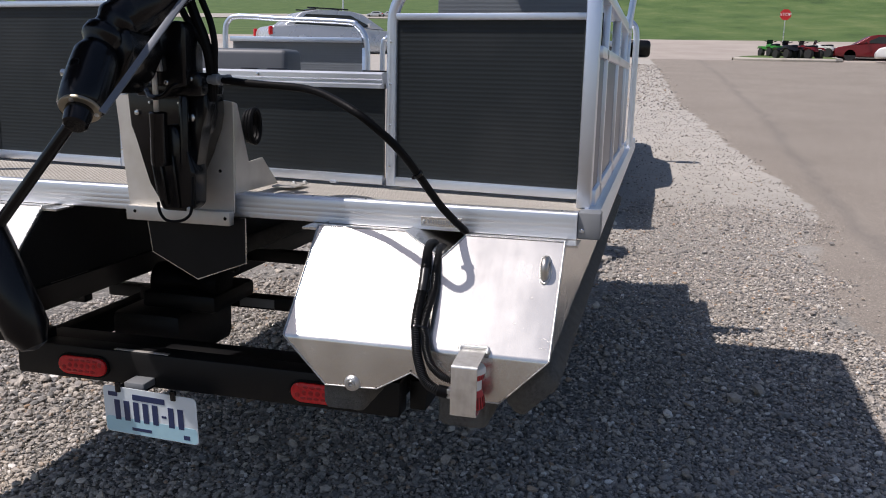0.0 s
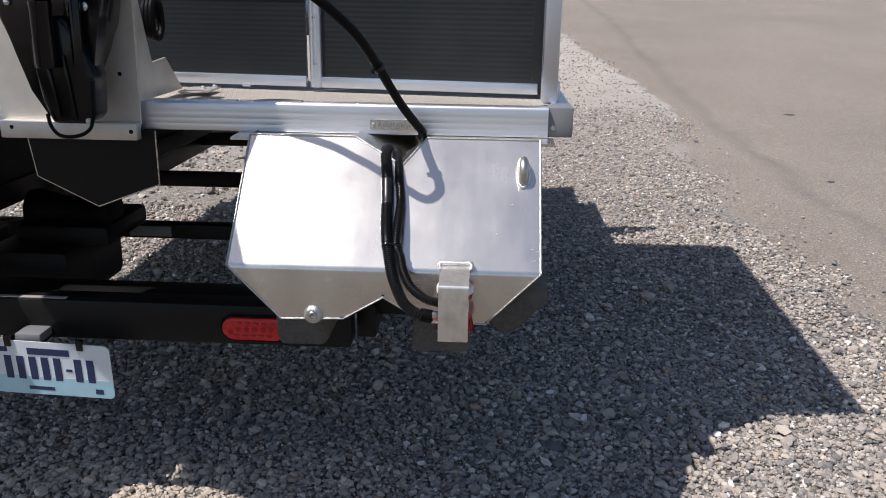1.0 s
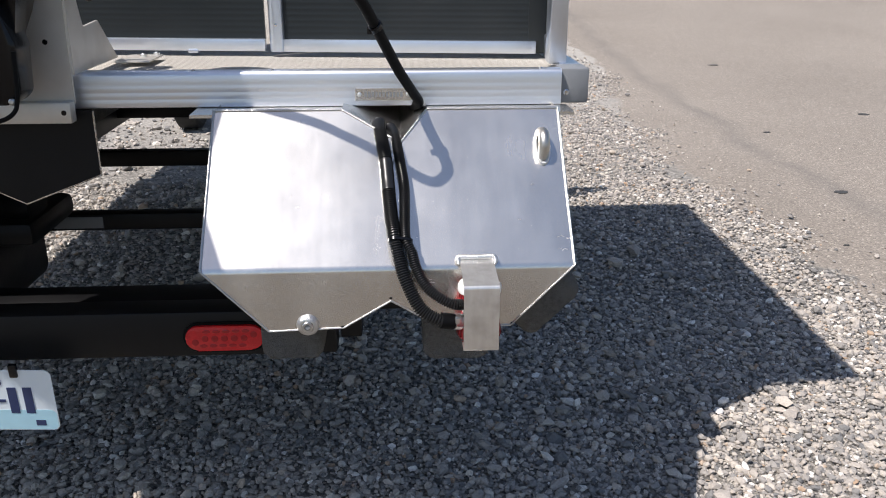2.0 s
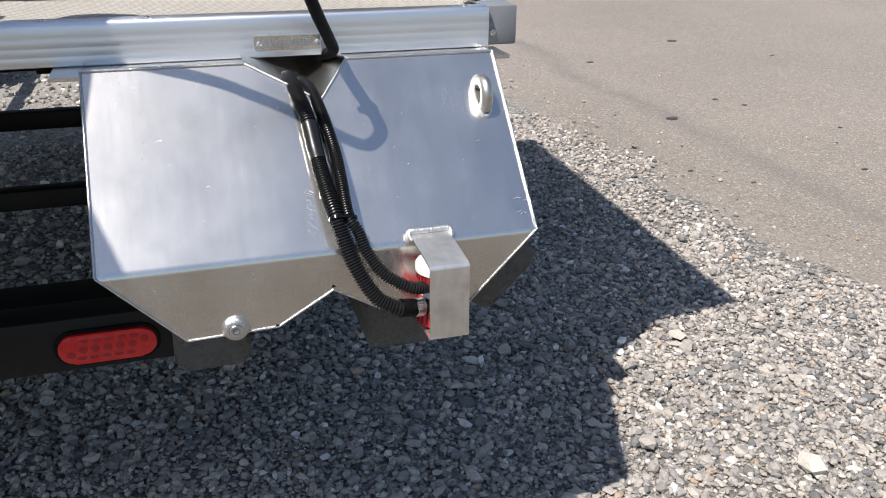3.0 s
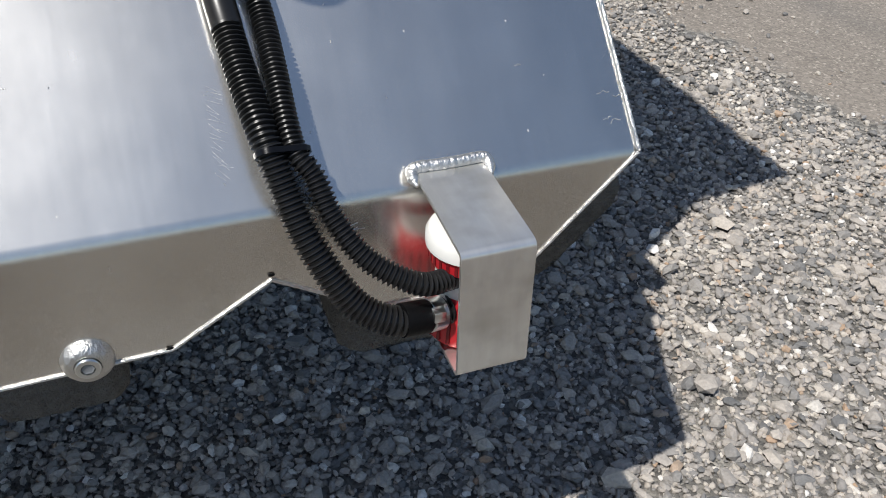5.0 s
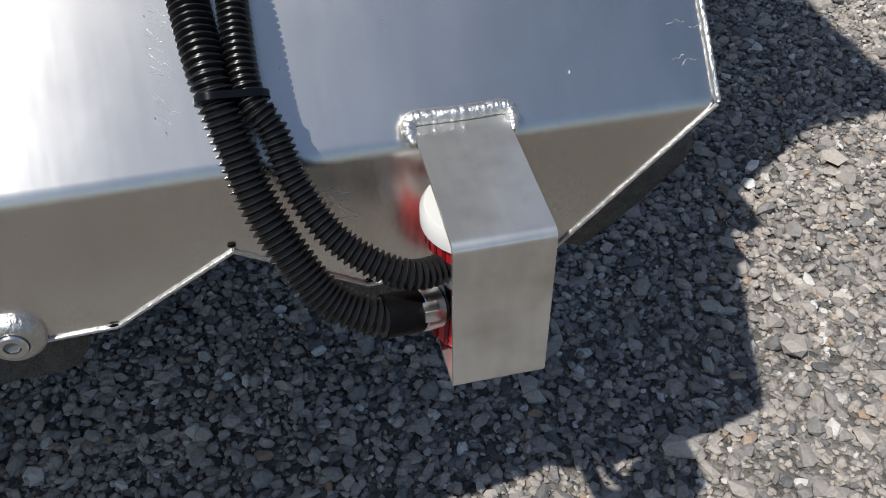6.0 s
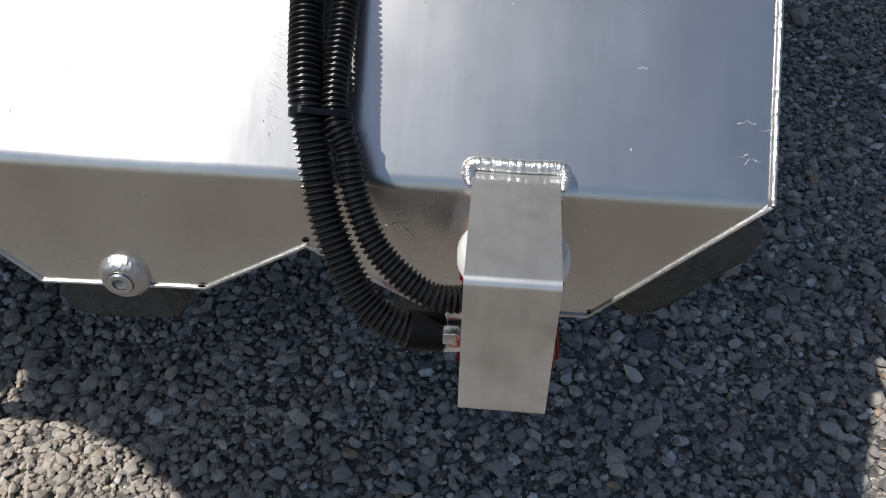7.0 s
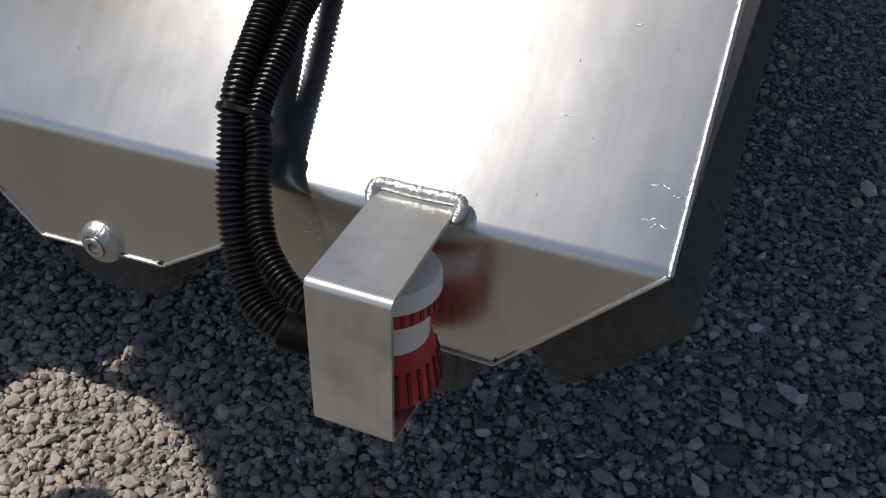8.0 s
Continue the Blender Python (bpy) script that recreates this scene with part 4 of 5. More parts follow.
# ---- trolling motor ----
motor = thing("trolling_motor", (-0.42, 0.2, 1.1), "black stowed electric trolling motor clamped to the aluminium mount", "boat motor")
HEAD = [((-0.386, -0.186, 1.296), 0.051), ((-0.388, -0.18, 1.302), 0.056), ((-0.394, -0.155, 1.331), 0.059), ((-0.399, -0.13, 1.361), 0.0595), ((-0.402, -0.105, 1.395), 0.0585), ((-0.403, -0.095, 1.412), 0.056), ((-0.403, -0.088, 1.421), 0.048), ((-0.403, -0.082, 1.428), 0.042), ((-0.403, -0.077, 1.434), 0.047), ((-0.402, -0.070, 1.441), 0.057), ((-0.401, -0.064, 1.450), 0.059), ((-0.399, -0.056, 1.461), 0.056), ((-0.396, -0.050, 1.468), 0.047), ((-0.393, -0.046, 1.474), 0.047), ((-0.389, -0.040, 1.480), 0.058), ((-0.384, -0.032, 1.488), 0.061), ((-0.380, -0.026, 1.494), 0.058), ((-0.370, -0.012, 1.506), 0.067), ((-0.352, 0.02, 1.534), 0.074), ((-0.31, 0.12, 1.622), 0.074), ((-0.28, 0.20, 1.692), 0.07), ((-0.276, 0.212, 1.703), 0.05)]
B0 = Vector(HEAD[0][0])
axis = (Vector(HEAD[3][0]) - B0).normalized()
bm = tube(bmesh.new(), [p for p, r in HEAD], [r * 0.89 for p, r in HEAD], 32)
head = part("motor_head", bm, BLACK_PLASTIC, motor, "ringed black motor housing")
bm = lathe(bmesh.new(), [(0.043, -0.004), (0.0452, -0.002), (0.0452, 0.003)], aim(B0, axis), 32)
cap = part("end_cap", bm, CAP_METAL, motor, "dull bronze-coloured end cap")
side_v = axis.cross(Vector((0, 1, 0))).normalized()
up_v = side_v.cross(axis)
for an in (20, 140, 260):
    q = B0 - axis * 0.004 + (side_v * math.cos(radians(an)) + up_v * math.sin(radians(an))) * 0.036
    part("screw", lathe(bmesh.new(), [(0.0055, 0), (0.0055, 0.002), (0.003, 0.003)], aim(q, -axis), 12), STEEL, cap)
bm = lathe(bmesh.new(), [(0.022, -0.05), (0.027, -0.045), (0.030, -0.02), (0.030, -0.003)], aim(B0 + axis * 0.002, axis), 24)
part("collar", bm, BLACK_PLASTIC, motor)
q = Vector((-0.404, -0.14, 1.385))
out_v = Vector((0.0, -0.95, 0.30)).normalized()
part("hole_rim", lathe(bmesh.new(), [(0.0125, -0.004), (0.0125, 0.0015), (0.0095, 0.0018), (0.009, -0.004)], aim(q + out_v * 0.0315, out_v), 18), RUBBER, head)
part("side_screw", lathe(bmesh.new(), [(0.008, 0), (0.008, 0.010), (0.005, 0.012)], aim((-0.455, -0.135, 1.372), (-1, -0.2, 0.1)), 8), STEEL, motor)
C0, D0 = Vector((-0.60, -0.21, 1.03)), Vector((-0.66, -0.22, 0.95))
part("shaft", tube(bmesh.new(), [B0 - axis * 0.01, C0, D0], 0.0135, 16), BLACK_PLASTIC, motor, "glossy black shaft")
bm = lathe(bmesh.new(), [(0.005, -0.20), (0.03, -0.19), (0.05, -0.15), (0.055, -0.05), (0.055, 0.1), (0.045, 0.17), (0.02, 0.2), (0.004, 0.205)], aim((-0.60, -0.22, 0.925), (-0.35, 0.0, 0.75)), 28)
part("lower_unit", bm, BLACK_PLASTIC, motor, "black torpedo-shaped lower unit")


def strap(a, b, wide, thick, face):
    """A flat bar from a to b whose broad side looks along face."""
    a, b = Vector(a), Vector(b)
    way = (b - a).normalized()
    nrm = (Vector(face) - way * Vector(face).dot(way)).normalized()
    m = Matrix((way, way.cross(nrm), nrm)).transposed().to_4x4()
    bm = bmesh.new()
    bmesh.ops.create_cube(bm, size=1, matrix=Matrix.Translation((a + b) / 2) @ m @ Matrix.Diagonal(((b - a).length, wide, thick, 1)))
    bmesh.ops.bevel(bm, geom=bm.edges[:], offset=min(wide, thick) * 0.2, segments=2, affect="EDGES", profile=0.5)
    return bm


part("stow_bar", strap((-0.321, -0.2, 1.291), (-0.258, 0.058, 1.562), 0.016, 0.005, (0.25, -1, 0.25)), STOW, motor, "dull grey flat stow bar")
bm = prism(bmesh.new(), [(-0.400, 1.47), (-0.335, 1.475), (-0.325, 1.42), (-0.352, 1.365), (-0.395, 1.32)], "y", -0.075, 0.06, 0.015, 3)
part("head_cradle", bm, BLACK_PLASTIC, motor, "black cradle under the housing")
# black hinge and side housing in front of the mount plate
bm = prism(bmesh.new(), [(-0.395, 1.345), (-0.372, 1.463), (-0.345, 1.492), (-0.321, 1.503), (-0.300, 1.501), (-0.291, 1.486), (-0.292, 1.345)], "y", 0.09, 0.18, 0.008, 3)
part("hinge_arm", bm, BLACK_PLASTIC, motor)
bm = prism(bmesh.new(), [(-0.402, 1.384), (-0.352, 1.380), (-0.356, 1.415), (-0.385, 1.432)], "y", 0.074, 0.092, 0.003, 2)
part("hinge_cheek", bm, ALU_DULL, motor, "bare metal hinge cheek")
bm = prism(bmesh.new(), [(-0.455, 1.318), (-0.272, 1.320), (-0.266, 1.345), (-0.270, 1.37), (-0.278, 1.384), (-0.29, 1.372), (-0.40, 1.368), (-0.44, 1.352)], "y", 0.12, 0.235, 0.008, 3)
part("hinge_block", bm, BLACK_PLASTIC, motor)
part("hinge_strip", strap((-0.466, 0.10, 1.347), (-0.416, 0.10, 1.347), 0.009, 0.004, (0, -1, 0)), ALU_DULL, motor)
bm = prism(bmesh.new(), [(-0.525, 1.345), (-0.28, 1.349), (-0.279, 1.276), (-0.287, 1.232), (-0.312, 1.176), (-0.332, 1.135), (-0.36, 1.06), (-0.434, 1.03), (-0.464, 1.088), (-0.489, 1.168), (-0.517, 1.238)], "y", 0.185, 0.26, 0.008, 3)
part("side_housing", bm, BLACK_PLASTIC, motor, "black tapered side housing")
bm = prism(bmesh.new(), [(-0.352, 1.33), (-0.272, 1.335), (-0.266, 1.29), (-0.282, 1.245), (-0.300, 1.15), (-0.306, 1.075), (-0.345, 1.075)], "y", 0.145, 0.19, 0.006, 3)
part("side_plate", bm, BLACK_PLASTIC, motor, "black bolted side plate")
bm = prism(bmesh.new(), [(-0.418, 1.24), (-0.352, 1.25), (-0.335, 1.235), (-0.312, 1.18), (-0.294, 1.13), (-0.299, 1.045), (-0.318, 1.028), (-0.392, 1.028), (-0.410, 1.079), (-0.420, 1.17)], "y", 0.12, 0.19, 0.010, 3)
body = part("mount_channel", bm, BLACK_PLASTIC, motor, "tapered black channel")
for x, z0, z1 in ((-0.372, 1.045, 1.15), (-0.338, 1.04, 1.17)):
    part("rib", strap((x, 0.118, z0), (x - 0.014, 0.118, z1), 0.006, 0.008, (0, -1, 0)), BLACK_PLASTIC, body)
bm = lathe(bmesh.new(), [(0.020, 0), (0.0225, 0.01), (0.0215, 0.115), (0.0225, 0.12), (0.0225, 0.132), (0.019, 0.136), (0.017, 0.134), (0.008, 0.134)], aim((-0.383, 0.108, 1.145), (0.0, 0, 1)), 24)
part("ram", bm, BLACK_PLASTIC, motor, "black gas ram")
part("ram_rod", strap((-0.382, 0.10, 1.278), (-0.374, 0.085, 1.378), 0.013, 0.006, (0, -1, 0)), ALU_DULL, motor, "bare metal rod")
bm = lathe(bmesh.new(), [(0.012, 0), (0.013, 0.16), (0.010, 0.17)], aim((-0.325, 0.128, 1.15), (0.02, 0, 1)), 18)
part("inner_tube", bm, BLACK_PLASTIC, motor)
bm = tube(bmesh.new(), spline([(-0.415, 0.11, 1.335), (-0.385, 0.085, 1.318), (-0.35, 0.085, 1.322), (-0.325, 0.09, 1.345), (-0.31, 0.10, 1.35)], 20), 0.007, 10)
part("release_lever", bm, BLACK_PLASTIC, motor)
bm = tube(bmesh.new(), spline([(-0.398, 0.115, 1.05), (-0.392, 0.112, 1.025), (-0.375, 0.11, 1.006), (-0.345, 0.11, 1.003), (-0.315, 0.112, 1.014), (-0.302, 0.115, 1.04), (-0.297, 0.118, 1.12)], 28), 0.004, 8)
part("pull_cord", bm, RUBBER, motor)
for x, y, z, r in ((-0.310, 0.145, 1.267, 0.010), (-0.324, 0.145, 1.204, 0.007), (-0.343, 0.09, 1.354, 0.006), (-0.293, 0.12, 1.364, 0.005), (-0.493, 0.185, 1.273, 0.007), (-0.332, 0.125, 1.304, 0.005), (-0.312, 0.12, 1.036, 0.006), (-0.384, 0.12, 1.165, 0.004), (-0.30, 0.145, 1.115, 0.004), (-0.455, 0.185, 1.30, 0.004)):
    part("bolt", lathe(bmesh.new(), [(r, 0), (r, 0.004), (r * 0.55, 0.006)], aim((x, y, z), (0, -1, 0)), 12), STEEL, motor)
# unseen slab on an arm above the housing, added and outlined to shade the gravel
bm = prism(bmesh.new(), [(-1.13, 0.02), (-1.13, -0.145), (-0.985, -0.165), (-0.88, -0.205), (-0.765, -0.285), (-0.745, -0.52), (-0.60, -0.52), (-0.585, -0.30), (-0.555, -0.215), (-0.525, -0.36), (-0.42, -0.36), (-0.42, 0.02)], "z", 1.66, 1.72, 0.02, 3)
part("control_head", bm, BLACK_PLASTIC, motor, "unseen black slab added to shade the gravel")
part("head_arm", tube(bmesh.new(), [(-0.283, 0.19, 1.685), (-0.45, 0.02, 1.70), (-0.68, -0.16, 1.69)], 0.016, 12), BLACK_PLASTIC, motor)
# cable gland and the motor's own leads
bm = lathe(bmesh.new(), [(0.010, 0), (0.011, 0.012), (0.014, 0.014), (0.014, 0.028), (0.0115, 0.031), (0.0115, 0.05), (0.013, 0.052), (0.013, 0.06), (0.009, 0.064)], aim((-0.268, 0.158, 1.363), (1, 0.0, 0.02)), 18)
part("cable_gland", bm, GREY_CAP, motor, "grey cable gland")
bm = lathe(bmesh.new(), [(0.006, 0), (0.006, 0.02), (0.010, 0.022), (0.010, 0.045), (0.007, 0.047), (0.007, 0.07)], aim((-0.448, 0.34, 1.46), (1, 0, 0)), 14)
part("lock_pin", bm, STEEL, motor, "bright steel lock pin")
pin_bm = tube(bmesh.new(), [(-0.415, 0.34, 1.46), (-0.40, 0.30, 1.38), (-0.40, 0.262, 1.32)], 0.006, 8)
part("pin_bracket", pin_bm, BLACK_PLASTIC, motor)
for pts, r in (([(-0.335, 0.14, 1.63), (-0.312, 0.148, 1.565), (-0.294, 0.15, 1.516), (-0.279, 0.155, 1.475), (-0.268, 0.162, 1.426), (-0.266, 0.17, 1.375), (-0.27, 0.18, 1.31)], 0.013), ([(-0.30, 0.15, 1.62), (-0.277, 0.16, 1.548), (-0.260, 0.16, 1.508), (-0.252, 0.165, 1.455), (-0.256, 0.17, 1.40), (-0.262, 0.18, 1.33)], 0.0085), ([(-0.36, 0.12, 1.60), (-0.328, 0.13, 1.545), (-0.306, 0.14, 1.50), (-0.288, 0.15, 1.47), (-0.272, 0.158, 1.44)], 0.009)):
    part("motor_cable", tube(bmesh.new(), spline(pts, 28), r, 10), RUBBER, motor)
# lettering strip as plain bars
bm = bmesh.new()
t_axis = (Vector(HEAD[19][0]) - Vector(HEAD[18][0])).normalized()
nrm = Vector((0.45, -0.82, 0.25))
nrm = (nrm - t_axis * nrm.dot(t_axis)).normalized()
across = t_axis.cross(nrm)
for k in range(5):
    q = Vector(HEAD[18][0]) + t_axis * (0.010 + 0.019 * k) + nrm * 0.0665
    m = Matrix.Translation(q) @ Matrix((t_axis, across, nrm)).transposed().to_4x4() @ Matrix.Diagonal((0.012, 0.017, 0.002, 1))
    bmesh.ops.create_cube(bm, size=1, matrix=m)
part("marking", bm, PLATE_WHITE, motor, "pale bar-shaped marking", 0)

# ---- heavy cable from the motor into the notch ----
bm = bmesh.new()
run = spline([(-0.245, 0.160, 1.366), (-0.223, 0.155, 1.363), (-0.13, 0.13, 1.356), (-0.004, 0.089, 1.351), (0.05, 0.061, 1.346), (0.093, 0.038, 1.337), (0.154, 0.0, 1.317), (0.186, -0.014, 1.303), (0.215, -0.010, 1.283), (0.26, 0.02, 1.238), (0.286, 0.052, 1.199), (0.306, 0.090, 1.157), (0.341, 0.160, 1.080), (0.368, 0.22, 1.03), (0.380, 0.262, 1.004), (0.37, 0.33, 0.985)], 110)
tube(bm, run, 0.0095, 14)
cable = part("power_cable", bm, RUBBER, None)
tagged(cable, "thick black motor cable arching over the aluminium plate", "cable")
bm = lathe(bmesh.new(), [(0.011, -0.006), (0.0125, -0.004), (0.0125, 0.004), (0.011, 0.006)], aim((0.304, 0.086, 1.161), (0.4, 0.66, -0.63)), 16)
box(bm, 0.291, 0.298, 0.083, 0.092, 1.148, 1.157)
part("cable_tie", bm, BLACK_PLASTIC, cable)


# ---- corrugated hoses ----
def corrugated(bm, pts, r, pitch=0.0041, depth=0.0019, sleeve=()):
    """Hose with rings; within the sleeve lengths it is smooth."""
    P = spline(pts, 240)
    L = [0.0]
    for a, b in zip(P, P[1:]):
        L.append(L[-1] + (b - a).length)
    out, rs = [], []
    step = pitch / 6
    n = int(L[-1] / step)
    i = 0
    for k in range(n):
        d = k * step
        while i < len(L) - 2 and L[i + 1] < d:
            i += 1
        u = (d - L[i]) / max(1e-9, L[i + 1] - L[i])
        out.append(P[i].lerp(P[i + 1], u))
        if any(a <= d <= b for a, b in sleeve):
            rs.append(r * 1.02)
        else:
            rs.append(r - depth * (0, 0, 0.45, 1, 1, 0.45)[k % 6])
    return tube(bm, out, rs, 14)


RA, RB = 0.0121, 0.0094
RUN_A = [(0.2966, 0.34, 0.925), (0.303, 0.26, 0.964), (0.304, 0.205, 0.966), (0.3145, 0.138, 0.932), (0.3195, 0.0954, 0.8885), (0.3235, 0.05, 0.8555), (0.3293, 0.0076, 0.8240), (0.3372, -0.0158, 0.7906), (0.3475, -0.0380, 0.7580), (0.3705, -0.0625, 0.7185), (0.398, -0.0735, 0.7020), (0.424, -0.0690, 0.6955), (0.448, -0.0625, 0.6925)]
RUN_B = [(0.3251, 0.34, 0.925), (0.3240, 0.26, 0.9564), (0.3325, 0.1987, 0.9565), (0.3413, 0.134, 0.9225), (0.3480, 0.0953, 0.8865), (0.3478, 0.052, 0.8575), (0.3478, 0.0040, 0.8190), (0.3585, -0.0135, 0.7990), (0.3660, -0.0325, 0.7750), (0.3850, -0.0560, 0.7490), (0.4180, -0.0720, 0.7310), (0.447, -0.0640, 0.7235), (0.4721, -0.0546, 0.7199)]
hose_a = part("corrugated_hose", corrugated(bmesh.new(), RUN_A, RA, pitch=0.0042, depth=0.0030, sleeve=((0.0, 0.075), (0.236, 0.298))), HOSE, None)
tagged(hose_a, "black corrugated plastic hose running down the aluminium plate", "hose", "hoses to the pump")
hose_b = part("corrugated_hose", corrugated(bmesh.new(), RUN_B, RB, pitch=0.0039, depth=0.0026, sleeve=((0.0, 0.075),)), HOSE, None)
tagged(hose_b, "thinner black corrugated hose beside the first one", "hose", "hoses to the pump")
loop = [(0.3195, 0.035), (0.3215, 0.0435), (0.3290, 0.0480), (0.340, 0.0455), (0.350, 0.0435), (0.3575, 0.0395), (0.3595, 0.033), (0.3565, 0.026), (0.348, 0.0235), (0.336, 0.0225), (0.3250, 0.0240), (0.3195, 0.035)]
bm = bmesh.new()
P = spline([on_plate(x, 0.0355, o) for x, o in loop], 48)
for k in range(48):
    ring = [bm.verts.new(P[k] + SLOPE * a + (P[k] - on_plate(0.338, 0.0355, 0.0345)).normalized() * b) for a, b in ((-0.0021, -0.0006), (0.0021, -0.0006), (0.0021, 0.0008), (-0.0021, 0.0008))]
    if k:
        for q in range(4):
            bm.faces.new((last[q], last[(q + 1) % 4], ring[(q + 1) % 4], ring[q]))
    last = ring
box(bm, 0.3555, 0.3615, -0.0082, -0.0027, 0.8053, 0.8113, 0.0008, 1)
part("cable_tie", bm, BLACK_PLASTIC, hose_a, "black cable tie round both hoses")
part("neck_sleeve", tube(bmesh.new(), [(0.325, 0.335, 0.928), (0.3245, 0.29, 0.9475), (0.3242, 0.262, 0.956)], RB + 0.0012, 16), RUBBER, hose_b, "smooth black neck sleeve")
part("end_sleeve", tube(bmesh.new(), [(0.404, -0.0730, 0.7000), (0.414, -0.0713, 0.698), (0.4255, -0.0685, 0.6950)], 0.0134, 18), RUBBER, hose_a, "smooth black end sleeve")

# ---- pump guard and bilge pump ----
GX0, GX1, GY = 0.440, 0.498, -0.100
def bend(y, z, r, a0, a1, n=7):
    return [(y + r * math.cos(radians(a0 + (a1 - a0) * k / n)), z + r * math.sin(radians(a0 + (a1 - a0) * k / n))) for k in range(n + 1)]


th, R = 0.0032, 0.0065
outer_p = [(0.004, 0.7795)] + bend(GY + R, 0.7645, R, 84, 180) + bend(GY + R - 0.001, 0.6605, R, 180, 270) + [(-0.045, 0.654)]
inner_p = [(-0.045, 0.654 + th)] + bend(GY + R - 0.001, 0.6605, R - th, 270, 180) + bend(GY + R, 0.7645, R - th, 180, 84) + [(0.004, 0.7795 - th)]
bm = prism(bmesh.new(), outer_p + inner_p, "x", GX0, GX1)
guard_b = part("pump_guard", bm, ALU_GUARD, hull_r, "bent aluminium strip guard")
rng = random.Random(5)
row = spline([(GX0 - 0.002, -0.010, 0.7745), (GX0 - 0.003, -0.003, 0.7775), (GX0 - 0.0025, 0.003, 0.7815), (GX0 + 0.003, 0.0045, 0.7830), (GX0 + 0.02, 0.0040, 0.7828), (GX1 - 0.02, 0.0040, 0.7828), (GX1 - 0.003, 0.0045, 0.7830), (GX1 + 0.0025, 0.003, 0.7815), (GX1 + 0.003, -0.003, 0.7775), (GX1 + 0.002, -0.010, 0.7745)], 170)
bm = tube(bmesh.new(), row, [min(1, (k + 8) / 26, (177 - k) / 26) * (0.0046 + 0.00022 * math.sin(math.pi * (k % 6) / 6) + rng.uniform(-0.00012, 0.00012)) for k in range(170)], 12)
part("guard_weld", bm, WELD, guard_b, "thick rippled weld")
pump = thing("bilge_pump", (0.470, -0.048, 0.66), "small red and white bilge pump held in an aluminium guard", "pump")
PM = Matrix.Translation((0.470, -0.048, 0.0))
bm = lathe(bmesh.new(), [(0.028, 0.6605), (0.0355, 0.662), (0.0365, 0.672), (0.0335, 0.69), (0.0295, 0.702), (0.0285, 0.704)], PM, 40)
strainer = part("strainer", bm, RED_PUMP, pump, "red slotted strainer")
# slots are solid blocks, their inner shade painted as dark red
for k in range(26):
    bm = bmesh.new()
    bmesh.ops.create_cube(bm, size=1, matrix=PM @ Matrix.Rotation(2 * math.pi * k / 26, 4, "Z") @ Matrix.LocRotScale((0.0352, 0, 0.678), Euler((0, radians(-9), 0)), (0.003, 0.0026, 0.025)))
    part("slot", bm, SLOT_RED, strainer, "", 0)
part("pump_body", lathe(bmesh.new(), [(0.0285, 0.703), (0.0285, 0.727), (0.027, 0.73)], PM, 40), WHITE_PLASTIC, pump, "white motor body")
bm = lathe(bmesh.new(), [(0.030, 0.728), (0.0335, 0.730), (0.034, 0.741), (0.033, 0.742)], PM, 40)
ring = part("vent_ring", bm, RED_PUMP, pump, "red vented ring")
# vents likewise: blocks in dark red in place of shaded openings
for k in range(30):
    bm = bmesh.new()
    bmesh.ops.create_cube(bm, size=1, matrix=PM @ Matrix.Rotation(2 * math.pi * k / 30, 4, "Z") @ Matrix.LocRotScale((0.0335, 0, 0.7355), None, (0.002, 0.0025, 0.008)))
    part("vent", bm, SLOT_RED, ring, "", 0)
part("cap", lathe(bmesh.new(), [(0.034, 0.7415), (0.0365, 0.743), (0.0365, 0.752), (0.034, 0.756), (0.02, 0.757)], PM, 40), WHITE_PLASTIC, pump, "white cap")
bm = lathe(bmesh.new(), [(0.0125, 0), (0.0125, 0.03)], aim((0.464, -0.057, 0.691), (-1, -0.1, 0.03)), 20)
spout = part("spout", bm, WHITE_PLASTIC, pump)
bm = bmesh.new()
lathe(bm, [(0.0126, 0), (0.0136, 0.0008), (0.0136, 0.0122), (0.0126, 0.013)], aim((0.4385, -0.0650, 0.6930), (-1, -0.28, 0.17)), 28)
box(bm, 0.4275, 0.4375, -0.0825, -0.0735, 0.6975, 0.7070, 0.001)
clamp = part("hose_clamp", bm, STEEL, pump, "steel worm-drive hose clamp")
for k in range(7):
    an = radians(150 + 22 * k)
    m = aim((0.4320, -0.0668, 0.6941), (-1, -0.28, 0.17)) @ Matrix.Rotation(an, 4, "Z") @ Matrix.LocRotScale((0.01365, 0, 0), None, (0.0004, 0.0016, 0.0075))
    bm = bmesh.new()
    bmesh.ops.create_cube(bm, size=1, matrix=m)
    part("band_slot", bm, GREY_CAP, clamp, "", 0)

# ---- trailer ----
def carpet_board(wide, thick, y0, y1, m, seed):
    """A board wrapped in carpet: round edges, a rounded end and an uneven nap near that end. m places its section's middle."""
    rng = random.Random(seed)
    r, hw, ht = 0.018, wide / 2, thick / 2
    sec = []
    for cx, cz, a0 in ((hw - r, ht - r, 0), (r - hw, ht - r, 90), (r - hw, r - ht, 180), (hw - r, r - ht, 270)):
        sec += [(cx + r * math.cos(radians(a0 + 22.5 * k)), cz + r * math.sin(radians(a0 + 22.5 * k))) for k in range(5)]
    full = []
    for (ax, az), (bx, bz) in zip(sec, sec[1:] + sec[:1]):
        n = max(1, int(math.hypot(bx - ax, bz - az) / 0.011))
        full += [(ax + (bx - ax) * k / n, az + (bz - az) * k / n) for k in range(n)]
